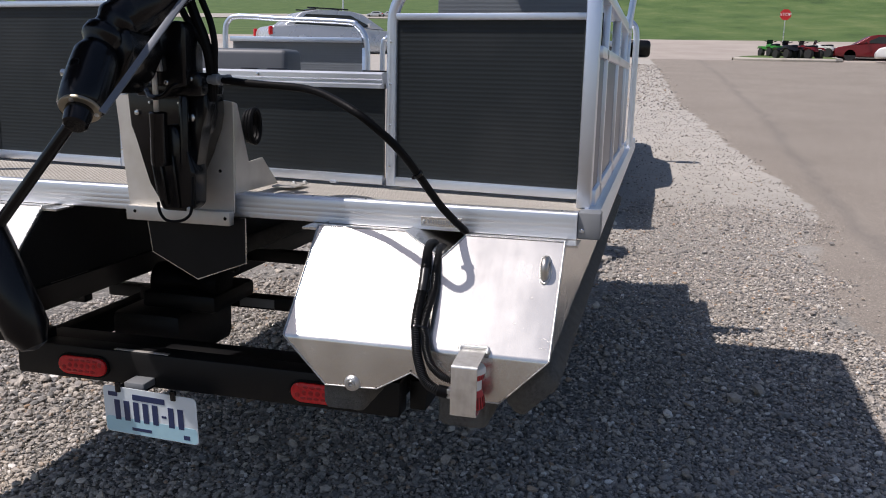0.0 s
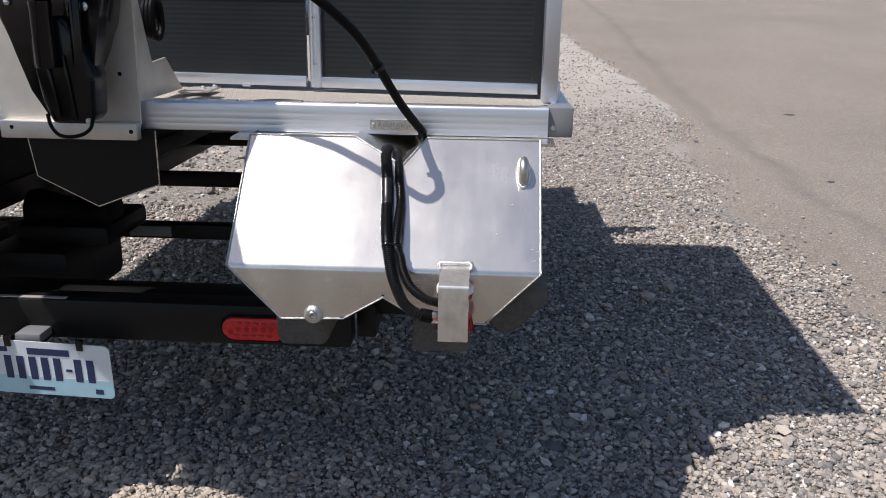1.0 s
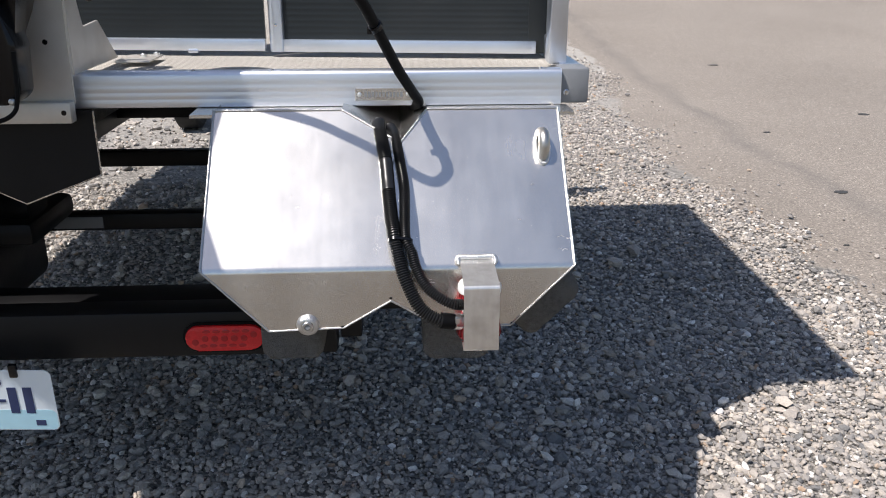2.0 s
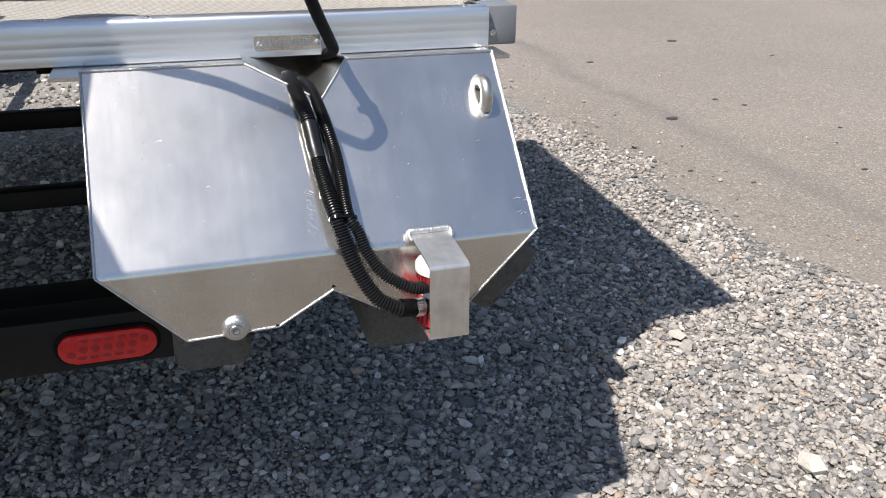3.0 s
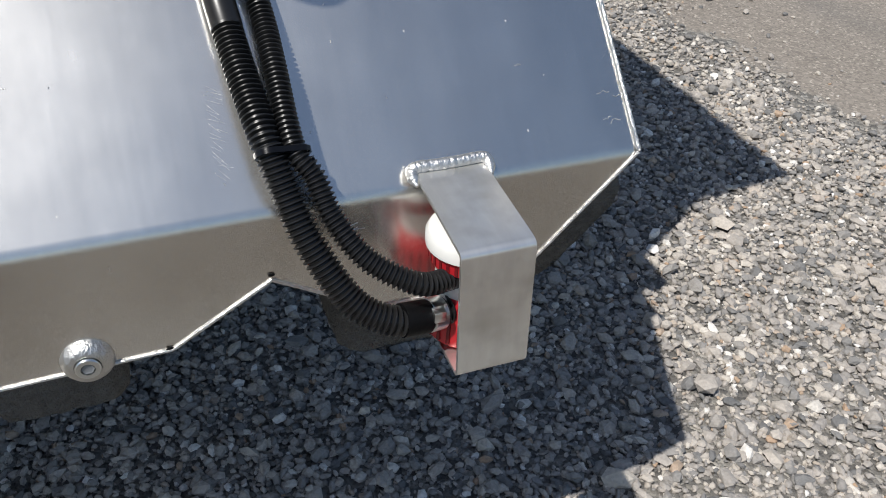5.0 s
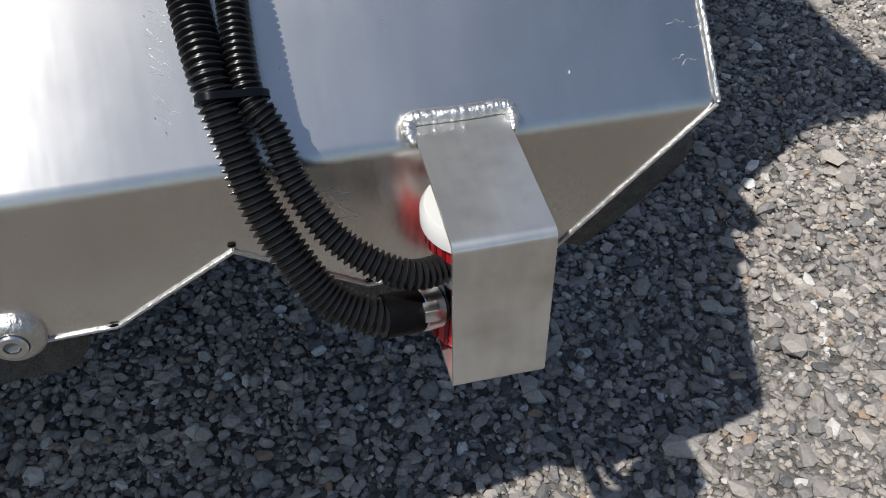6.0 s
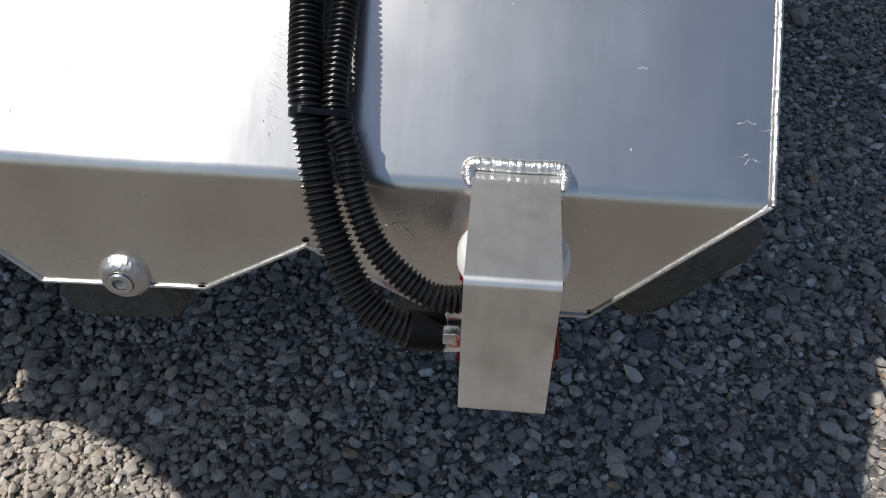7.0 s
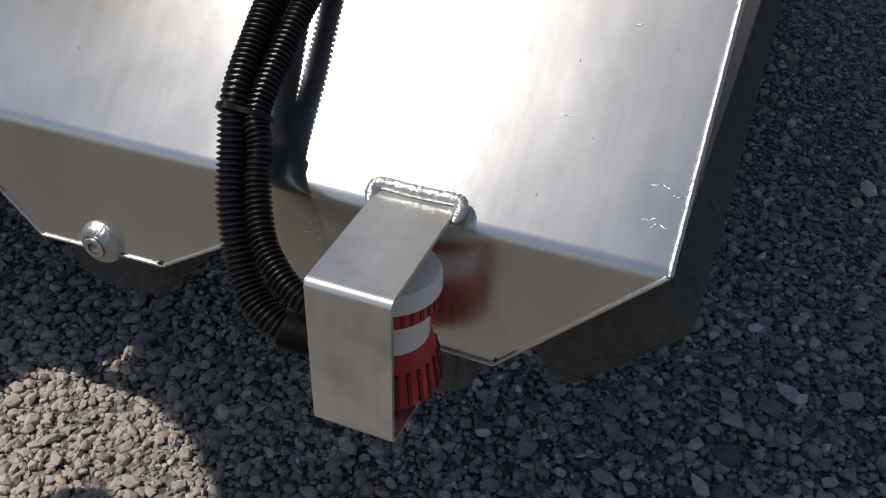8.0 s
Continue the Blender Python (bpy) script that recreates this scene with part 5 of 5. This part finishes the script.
    ys = [(y0, 0.80), (y0 + 0.004, 0.91), (y0 + 0.010, 0.98)] + [(y0 + 0.018 + 0.009 * k, 1.0) for k in range(44)] + [(y1, 1.0)]
    bm = bmesh.new()
    rings = []
    for y, f in ys:
        rings.append([bm.verts.new(m @ Vector((x * f + rng.gauss(0, 0.0007), y + rng.gauss(0, 0.0008), z * (f * 0.5 + 0.5) + rng.gauss(0, 0.0007)))) for x, z in full])
    n = len(full)
    for a, b in zip(rings, rings[1:]):
        for k in range(n):
            bm.faces.new((a[k], a[(k + 1) % n], b[(k + 1) % n], b[k]))
    bm.faces.new(rings[0])
    bm.faces.new(list(reversed(rings[-1])))
    return bm


trailer = thing("boat_trailer", (CX, 1.8, 0.0), "black steel boat trailer with carpeted bunks and red lamps", "trailer")
TY, TZ0, TZ1 = 0.31, 0.452, 0.556
TL, TR = 2 * CX - 0.20, 0.20


def tbar(name, x0, x1, y0, y1, z0, z1, bevel=0.006, label="", mat=None):
    return part(name, box(bmesh.new(), x0, x1, y0, y1, z0, z1, bevel), mat or BLACK_PAINT, trailer, label)


tbar("rear_crossmember", TL, TR, TY, TY + 0.075, TZ0, TZ1)
tbar("inner_crossmember", TL + 0.02, TR - 0.02, TY + 0.085, TY + 0.18, TZ0 + 0.01, TZ1 - 0.006)
for y, z in ((1.045, 0.50), (1.85, 0.49), (2.88, 0.48)):
    tbar("crossmember", TL - 0.2, TR + 0.2, y, y + 0.052, z, 0.55)
tbar("maker_label", -0.665, -0.522, 1.0425, 1.0455, 0.508, 0.542, 0.0005, "small worn silver label", GREY_CAP)
for x in (2 * CX - 0.25, 0.20):
    tbar("side_member", x, x + 0.05, TY + 0.10, 5.3, 0.44, 0.53)
tbar("tongue", CX - 0.05, CX + 0.05, 2.9, 5.6, 0.46, 0.54)
tbar("winch_post", CX - 0.04, CX + 0.04, 4.0, 4.08, 0.5, 1.1)
for s in (1, -1):
    def MX(x):
        return x if s > 0 else 2 * CX - x
    for x0, x1, z0, z1, lean in ((0.085, 0.197, 0.577, 0.655, 0), (0.378, 0.50, 0.569, 0.655, 0)):
        a, b = sorted((MX(x0), MX(x1)))
        bm = carpet_board(b - a, z1 - 0.003 - z0, 1.15 if s < 0 and x0 < 0.3 else 0.038, 3.3, Matrix.Translation(((a + b) / 2, 0, (z0 + z1 - 0.003) / 2)), int(x0 * 100))
        part("bunk", bm, CARPET, trailer, "charcoal carpeted bunk")
        for y in (0.33, 0.9, 1.55):
            tbar("bunk_bracket", a + 0.03, b - 0.03, y + 0.01, y + 0.06, 0.50, z0 + 0.01)
    tilt = carpet_board(0.134, 0.060, 0.040, 3.3, Matrix.Translation((MX(0.6005), 0, 0.6745)) @ Matrix.Rotation(radians(-45.8 * s), 4, "Y"), 77)
    part("bunk", tilt, CARPET, trailer, "tilted charcoal carpeted bunk", 60)
    tbar("bunk_arm", *sorted((MX(0.15), MX(0.54))), 0.45, 0.50, 0.49, 0.54)
    tbar("bunk_arm", *sorted((MX(0.52), MX(0.56))), 0.45, 0.50, 0.52, 0.63)
    # lamps in the rear crossmember
    lx = MX(-0.037)
    bm = bmesh.new()
    pts = [(lx + c * 0.055 + 0.0285 * math.cos(t), 0.499 + 0.0285 * math.sin(t)) for c, r in ((1, (-90, 90)), (-1, (90, 270))) for t in [radians(r[0] + k * 15) for k in range(13)]]
    prism(bm, pts, "y", TY - 0.012, TY + 0.002, 0.004, 2)
    lamp = part("tail_lamp", bm, RED_LENS, trailer, "oval red lamp")
    bm = bmesh.new()
    for kz, wide in ((0, 0.0078), (1, 0.0088), (-1, 0.0088)):
        for kx in range(5):
            m = Matrix.Translation((lx + (kx - 2) * 0.0205 + kz * 0.004, TY - 0.0118, 0.499 + kz * 0.0165)) @ Matrix.Diagonal((1, 1, 1 if kz == 0 else 0.5, 1)) @ aim((0, 0, 0), (0, -1, 0))
            lathe(bm, [(wide, 0), (wide * 0.85, 0.0006), (wide * 0.4, 0.0009)], m, 14)
    for k in (-1, 1):
        lathe(bm, [(0.0078, 0), (0.0066, 0.0006), (0.003, 0.0009)], aim((lx + k * 0.062, TY - 0.0118, 0.499 + k * 0.008), (0, -1, 0)), 14)
    tagged(part("lamp_optic", bm, LAMP_DARK, lamp), "dark round lamp chips", kind="stuff")
    bm = bmesh.new()
    pts = [(lx + c * 0.055 + 0.0345 * math.cos(t), 0.499 + 0.0345 * math.sin(t)) for c, r in ((1, (-90, 90)), (-1, (90, 270))) for t in [radians(r[0] + k * 15) for k in range(13)]]
    prism(bm, pts, "y", TY - 0.005, TY + 0.002, 0.001, 1)
    part("lamp_grommet", bm, RUBBER, lamp, "black rubber grommet")
    # wheels
    for y in (5.0,):
        wx = MX(0.34)
        m = aim((wx, y, 0.285), (1, 0, 0))
        bm = lathe(bmesh.new(), [(0.17, -0.08), (0.25, -0.088), (0.28, -0.07), (0.285, 0), (0.28, 0.07), (0.25, 0.088), (0.17, 0.08)], m, 36)
        wheel = part("tyre", bm, TYRE, trailer, "black trailer tyre")
        part("rim", lathe(bmesh.new(), [(0.05, -0.085), (0.16, -0.07), (0.175, -0.08), (0.175, 0.08), (0.16, 0.07), (0.05, 0.085)], m, 28), WHITE_PAINT, wheel, "white steel rim")
for a, c in ((2 * CX - 0.34, 2 * CX - 0.2), (0.2, 0.34)):
    tbar("stub_axle", a, c, 4.97, 5.03, 0.26, 0.32)
for x in (2 * CX - 0.245, 0.205):
    tbar("spring_hanger", x, x + 0.04, 4.85, 5.15, 0.3, 0.47)
# black sheets added on the port pontoon's inner side, standing in for its shade
part("side_skin", prism(bmesh.new(), [(0.012, 0.772), (3.3, 0.772), (3.3, 0.984), (0.226, 0.984)], "x", 2 * CX + 0.0015, 2 * CX + 0.004), BLACK_PAINT, boat, "black sheet standing in for shade on the side")
part("chine_skin", prism(bmesh.new(), [(2 * CX + 0.004, 0.770), (2 * CX - 0.1055, 0.6545), (2 * CX - 0.1075, 0.651), (2 * CX + 0.006, 0.766)], "y", 0.012, 3.3), BLACK_PAINT, boat, "black sheet standing in for shade on the chine")
# dark roller carriage at the middle
tbar("roller_stand", -0.93, -0.665, 0.62, 1.0, 0.40, 0.58, 0.03)
tbar("roller_bracket", -0.86, -0.575, 0.70, 1.0, 0.57, 0.635, 0.02)
part("keel_roller", lathe(bmesh.new(), [(0.03, 0), (0.062, 0.004), (0.066, 0.03), (0.048, 0.09), (0.044, 0.13), (0.048, 0.17), (0.066, 0.23), (0.062, 0.256), (0.03, 0.26)], aim((-0.85, 0.80, 0.655), (1, 0, 0)), 28), RUBBER, trailer, "black rubber keel roller")
tbar("reflector_strip", -0.70, -0.52, TY + 0.008, TY + 0.022, TZ1 - 0.001, TZ1 + 0.002, 0.0005, "worn bare strip", ALU_DULL)
tbar("lamp_box", -0.625, -0.56, TY - 0.06, TY + 0.0, 0.462, 0.486, 0.003, "small grey plate light", GREY_CAP)
# plate on its hanger
def rounded(x0, x1, z0, z1, r):
    """A rectangle's outline with round corners."""
    out = []
    for cx, cz, a0 in ((x1 - r, z1 - r, 0), (x0 + r, z1 - r, 90), (x0 + r, z0 + r, 180), (x1 - r, z0 + r, 270)):
        out += [(cx + r * math.cos(radians(a0 + 18 * k)), cz + r * math.sin(radians(a0 + 18 * k))) for k in range(6)]
    return out


plate = part("licence_plate", prism(bmesh.new(), rounded(-0.152, 0.152, -0.152, 0.0, 0.014), "y", -0.001, 0.001), PLATE_WHITE, trailer, "white and blue plate with dark bars")
# the plate hangs a little askew
def plate_box(bm, x0, x1, z0, z1, y0=-0.0022, y1=-0.0008):
    return box(bm, x0, x1, y0, y1, z0, z1)


PLATE_AT = Matrix.Translation((-0.535, 0.236, 0.472)) @ Matrix.Rotation(radians(2.0), 4, "Y") @ Matrix.Rotation(radians(7), 4, "X")
plate.data.transform(PLATE_AT)
bm = bmesh.new()
prism(bm, rounded(-0.150, 0.150, -0.150, -0.100, 0.012), "y", -0.0016, -0.0008)
o = part("blue_band", bm, PLATE_BLUE, plate, "pale blue lower band", 0)
o.data.transform(PLATE_AT)
bm = bmesh.new()
for k in range(5):
    plate_box(bm, -0.117 + k * 0.031, -0.099 + k * 0.031, -0.108, -0.043)
plate_box(bm, 0.037, 0.052, -0.080, -0.073)
for k in range(2):
    plate_box(bm, 0.059 + k * 0.031, 0.077 + k * 0.031, -0.108, -0.043)
plate_box(bm, -0.055, 0.050, -0.036, -0.018)
plate_box(bm, -0.135, -0.105, -0.032, -0.018)
plate_box(bm, -0.065, 0.0, -0.138, -0.128)
plate_box(bm, 0.105, 0.125, -0.140, -0.126)
o = part("marking", bm, PLATE_INK, plate, "dark blue bars in rows", 0)
o.data.transform(PLATE_AT)
for x in (-0.10, 0.08):
    bm = box(bmesh.new(), x - 0.008, x + 0.008, -0.006, 0.004, -0.016, 0.014, 0.002)
    o = part("plate_clip", bm, BLACK_PLASTIC, plate)
    o.data.transform(PLATE_AT)
tbar("plate_hanger", -0.655, -0.56, TY - 0.07, TY, TZ0 + 0.006, TZ0 + 0.014, 0.001)


# ---- vehicles ----
def car(name, at, turn, paint, label, length=4.6, width=1.8, tall=1.45, lamps=True, rack=False):
    """A saloon or estate car: body, glass house, wheels, lamps; its nose points along local +y."""
    ob = thing(name, (0, 0, 0), label, "car")
    h = length / 2

    def add(nm, bm, mat, lab=""):
        o = part(nm, bm, mat, None, lab, 30)
        o.parent = ob
        return o
    side = [(-h, 0.42), (-h + 0.03, 0.78), (-h + 0.12, 0.92), (-h + 1.0, 0.97), (0.2, 0.95), (h - 0.9, 0.88), (h - 0.15, 0.74), (h, 0.5), (h - 0.05, 0.25), (-h + 0.1, 0.25)]
    add("body", prism(bmesh.new(), side, "x", -width / 2, width / 2, 0.07, 3), paint)
    roof = [(-h + 0.45, 0.93), (-h + 1.0, tall - 0.08), (-h + 1.5, tall), (0.1, tall), (0.5, tall - 0.06), (1.25, 0.92)]
    add("roof", prism(bmesh.new(), roof, "x", -width / 2 + 0.13, width / 2 - 0.13, 0.06, 3), paint)
    glass = [(-h + 0.75, 0.97), (-h + 1.12, tall - 0.14), (0.12, tall - 0.12), (0.85, 0.97)]
    add("side_glass", prism(bmesh.new(), glass, "x", -width / 2 + 0.125, width / 2 - 0.125, 0.01, 1), GLASS_DARK)
    for s in (-1, 1):
        for y in (-h + 0.85, h - 0.85):
            m = aim((s * (width / 2 - 0.1), y, 0.32), (1, 0, 0))
            w = add("tyre", lathe(bmesh.new(), [(0.2, -0.1), (0.3, -0.1), (0.32, -0.06), (0.32, 0.06), (0.3, 0.1), (0.2, 0.1)], m, 24), TYRE)
            r = part("rim", lathe(bmesh.new(), [(0.04, -0.09), (0.19, -0.095), (0.21, -0.1), (0.21, 0.1), (0.19, 0.095), (0.04, 0.09)], m, 20), SILVER_PAINT, None)
            r.parent = w
        if lamps:
            add("tail_light", box(bmesh.new(), s * width / 2 - 0.14, s * width / 2 + 0.01, -h - 0.01, -h + (0.1 if rack else 0.28), 0.64 if rack else 0.68, 0.88 if rack else 0.9, 0.03), RED_LENS)
        add("mirror", box(bmesh.new(), s * (width / 2 + 0.03), s * (width / 2 + 0.17), 0.6, 0.7, 0.95, 1.08, 0.03), paint)
        if rack:
            add("roof_rail", tube(bmesh.new(), [(s * 0.6, -h + 1.2, tall + 0.05), (s * 0.6, 0.1, tall + 0.05)], 0.02, 8), BLACK_PLASTIC)
    if rack:
        for y in (-0.9, -0.2):
            add("rack_foot", box(bmesh.new(), -0.62, 0.62, y - 0.03, y + 0.03, tall - 0.01, tall + 0.07, 0.02), BLACK_PLASTIC)
    ob.matrix_basis = pose(at[0], at[1], height(at[0], at[1]) + (at[2] if len(at) > 2 else 0), 0, 0, turn)
    return ob


car("saloon_car", (-8.8, 23.1, -0.22), -50, SILVER_PAINT, "silver estate car with black roof bars on the lot", 4.7, 1.8, 1.42, True, True)
car("saloon_car", (-8.5, 31.5, -0.55), 40, BLACK_GLOSS, "dark estate car past the silver one")
car("saloon_car", (12.4, 51.0, -0.12), 90, RED_PAINT, "dark red saloon car by the kerb", 4.7)
car("saloon_car", (13.9, 46.6), 80, WHITE_PAINT, "pale silver saloon car on the asphalt", 4.9)
for x, y, p, lab in ((-74, 219, SILVER_PAINT, "silver car far up the hill road"), (-70.2, 219.5, SILVER_PAINT, "grey car far up the hill road"), (4, 118, RED_PAINT, "red car on the bank road"), (7.5, 119, SILVER_PAINT, "silver car on the bank road"), (30, 119, WHITE_PAINT, "white car on the bank road")):
    car("parked_car", (x, y), 90, p, lab)


def tow_truck():
    """The dark pickup that the trailer is hitched to."""
    ob = thing("pickup_truck", (0, 0, 0), "black pickup truck hitched to the trailer", "pickup truck")

    def add(nm, bm, mat, par=None):
        o = part(nm, bm, mat, None, "", 30)
        o.parent = par or ob
        return o
    side = [(-2.8, 0.55), (-2.8, 1.05), (0.9, 1.08), (2.6, 1.02), (2.85, 0.8), (2.85, 0.45), (-2.6, 0.45)]
    add("body", prism(bmesh.new(), side, "x", -0.98, 0.98, 0.07, 3), BLACK_GLOSS)
    cab = [(-0.75, 1.04), (-0.6, 1.72), (-0.3, 1.82), (0.9, 1.80), (1.2, 1.66), (1.75, 1.06)]
    add("cab", prism(bmesh.new(), cab, "x", -0.85, 0.85, 0.07, 3), BLACK_GLOSS)
    add("side_glass", prism(bmesh.new(), [(-0.6, 1.15), (-0.5, 1.66), (1.05, 1.66), (1.5, 1.15)], "x", -0.855, 0.855), GLASS_DARK)
    for s in (-1, 1):
        for y in (-1.75, 1.85):
            m = aim((s * 0.86, y, 0.4), (1, 0, 0))
            w = add("tyre", lathe(bmesh.new(), [(0.24, -0.12), (0.38, -0.12), (0.4, -0.08), (0.4, 0.08), (0.38, 0.12), (0.24, 0.12)], m, 28), TYRE)
            add("rim", lathe(bmesh.new(), [(0.05, -0.1), (0.25, -0.11), (0.25, 0.11), (0.05, 0.1)], m, 20), SILVER_PAINT, w)
        add("mirror_arm", box(bmesh.new(), min(s * 0.80, s * 1.08), max(s * 0.80, s * 1.08), 1.1, 1.16, 1.53, 1.58, 0.01), BLACK_PLASTIC)
        add("mirror", box(bmesh.new(), min(s * 1.02, s * 1.30), max(s * 1.02, s * 1.30), 1.06, 1.20, 1.47, 1.69, 0.05, 3), BLACK_PLASTIC)
        add("tail_light", box(bmesh.new(), s * 0.95 - 0.07, s * 0.95 + 0.07, -2.82, -2.7, 0.75, 1.0, 0.02), RED_LENS)
    ob.matrix_basis = pose(-0.62, 8.7, height(-0.6, 8.7), 2.6, 0, 0)
    return ob


tow_truck()


def quad(name, at, turn, paint, label):
    """A four-wheeler or motorcycle seen far off: wheels, body, seat, bars."""
    ob = thing(name, (0, 0, 0), label, "quad bike")

    def add(nm, bm, mat):
        o = part(nm, bm, mat, None, "", 30)
        o.parent = ob
        return o
    for s in (-1, 1):
        for y in (-0.6, 0.6):
            add("tyre", lathe(bmesh.new(), [(0.14, -0.12), (0.28, -0.12), (0.31, 0), (0.28, 0.12), (0.14, 0.12)], aim((s * 0.45, y, 0.31), (1, 0, 0)), 18), TYRE)
            add("fender", prism(bmesh.new(), [(y - 0.34, 0.55), (y - 0.2, 0.72), (y + 0.2, 0.74), (y + 0.36, 0.58), (y + 0.2, 0.66), (y - 0.2, 0.66)], "x", s * 0.45 - 0.14, s * 0.45 + 0.14), paint)
    add("body", prism(bmesh.new(), [(-0.8, 0.45), (-0.7, 0.75), (-0.1, 0.7), (0.15, 0.88), (0.5, 0.82), (0.85, 0.6), (0.8, 0.4)], "x", -0.2, 0.2, 0.05, 2), paint)
    add("seat", prism(bmesh.new(), [(-0.75, 0.74), (-0.7, 0.86), (-0.1, 0.84), (0.1, 0.78), (0.0, 0.7)], "x", -0.17, 0.17, 0.04, 2), BLACK_PLASTIC)
    add("handlebar", tube(bmesh.new(), [(-0.42, 0.3, 1.08), (-0.1, 0.42, 0.98), (0.1, 0.42, 0.98), (0.42, 0.3, 1.08)], 0.025, 8), BLACK_PLASTIC)
    add("windscreen", prism(bmesh.new(), [(0.45, 0.85), (0.38, 1.15), (0.41, 1.15), (0.5, 0.85)], "x", -0.2, 0.2), GLASS_DARK)
    ob.matrix_basis = pose(at[0], at[1], height(*at) + 0.1, 0, 0, turn) @ Matrix.Scale(0.85, 4)
    return ob


quad("quad_bike", (6.85, 50.3), 20, GREEN_PAINT, "bright green quad bike on the grass island")
quad("quad_bike", (7.35, 47.4), 25, BLACK_GLOSS, "black three-wheeled cruiser by the kerb")
quad("quad_bike", (8.2, 47.2), 40, RED_PAINT, "dark red touring trike by the kerb")
quad("quad_bike", (9.45, 50.4), 60, WHITE_PAINT, "white quad bike on the grass island")

# grass island with its kerb
island = thing("grass_island", (10, 49, 3), "grass island edged by a pale concrete kerb", "island", kind="structure")
GRASS = material("lawn", (0.08, 0.135, 0.03), 0.9, 0, 0.35, 1.5, 0.5, 20, stain=(0.12, 0.15, 0.05), stain_scale=0.6)
CONCRETE = material("concrete", (0.42, 0.39, 0.34), 0.85, 0, 0.1, 4, 0.2, 60, stain=(0.33, 0.3, 0.26), stain_scale=1.2)
bm = bmesh.new()
ringo = [(4.6, 47.2), (5.4, 46.6), (8, 46.4), (9.5, 46.4), (9.95, 47.2), (10.0, 50.6), (9.5, 51.5), (7, 51.5), (5.2, 50)]
vs = [bm.verts.new((x, y, height(x, y) + 0.15)) for x, y in ringo]
lo = [bm.verts.new((x, y, height(x, y) - 0.1)) for x, y in ringo]
bm.faces.new(vs)
for i in range(len(ringo)):
    j = (i + 1) % len(ringo)
    bm.faces.new((vs[i], vs[j], lo[j], lo[i]))
part("turf", bm, GRASS, island)
bm = tube(bmesh.new(), [(x, y, height(x, y) + 0.05) for x, y in ringo + ringo[:1]], 0.13, 6, False)
part("kerb", bm, CONCRETE, island)

# stop sign
sign = thing("stop_sign", (8.72, 61, height(8.72, 61)), "red eight-sided stop sign on a steel post", "road sign")
bm = bmesh.new()
zc = height(8.72, 61) + 2.12
prism(bm, [(8.72 + 0.38 * math.cos(radians(22.5 + 45 * k)), zc + 0.38 * math.sin(radians(22.5 + 45 * k))) for k in range(8)], "y", 60.97, 61.0)
face_s = part("sign_face", bm, SIGN_RED, sign, "red face")
txt = bpy.data.curves.new("legend", "FONT")
txt.body, txt.size, txt.align_x, txt.align_y, txt.extrude = "STOP", 0.3, "CENTER", "CENTER", 0.004
leg = new("legend", txt)
leg.matrix_world = pose(8.72, 60.96, zc, 90, 0, 0)
leg.data.materials.append(WHITE_PAINT)
leg.parent = face_s
part("sign_post", tube(bmesh.new(), [(8.72, 61.02, height(8.72, 61)), (8.72, 61.02, zc + 0.3)], 0.03, 8), STEEL, sign)
# lamp post on the far lawn
post = thing("utility_post", (-27, 70, height(-27, 70)), "thin grey post on the lawn", "post")
part("pole", tube(bmesh.new(), [(-26.5, 70, height(-26.5, 70)), (-26.5, 70, height(-26.5, 70) + 5)], 0.08, 10), STEEL, post)

# hill road, a thin sheet on the slope
bm = bmesh.new()
a = [bm.verts.new((x, 212.5, height(x, 212.5) + 0.15)) for x in (-260, -180, -120, -90, -60, -40, -28)]
b = [bm.verts.new((x, 227, height(x, 227) + 0.15)) for x in (-260, -180, -120, -90, -60, -40, -28)]
for i in range(6):
    bm.faces.new((a[i], a[i + 1], b[i + 1], b[i]))
road = part("hill_road", bm, CONCRETE, None)
tagged(road, "pale road along the grassy hill", "road", kind="structure")

# old tar drops and leaf bits on the asphalt
TAR = material("old_tar", (0.05, 0.05, 0.048), 0.7, 0, 0.3, 40, 0.2, 200)
rng = random.Random(5)
for k, (x, y, r) in enumerate(((2.79, 3.015, 0.045), (3.39, 3.178, 0.016), (3.294, 3.349, 0.02), (3.197, 1.956, 0.016), (3.205, 1.747, 0.03), (2.377, 2.161, 0.012), (3.6, 2.6, 0.014), (3.05, 4.6, 0.03), (4.1, 5.2, 0.05), (3.7, 7.5, 0.05))):
    bm = bmesh.new()
    prism(bm, [(x + r * (1.3 if k % 2 else 1.0) * math.cos(a) * rng.uniform(0.6, 1.1), y + r * 0.8 * math.sin(a) * rng.uniform(0.6, 1.1)) for a in [2 * math.pi * i / 14 for i in range(14)]], "z", height(x, y) - 0.002, height(x, y) + 0.004)
    tagged(part("tar_drop", bm, TAR, None), "small dark tar drop stuck to the asphalt", "tar drop", "tar drops on the asphalt")
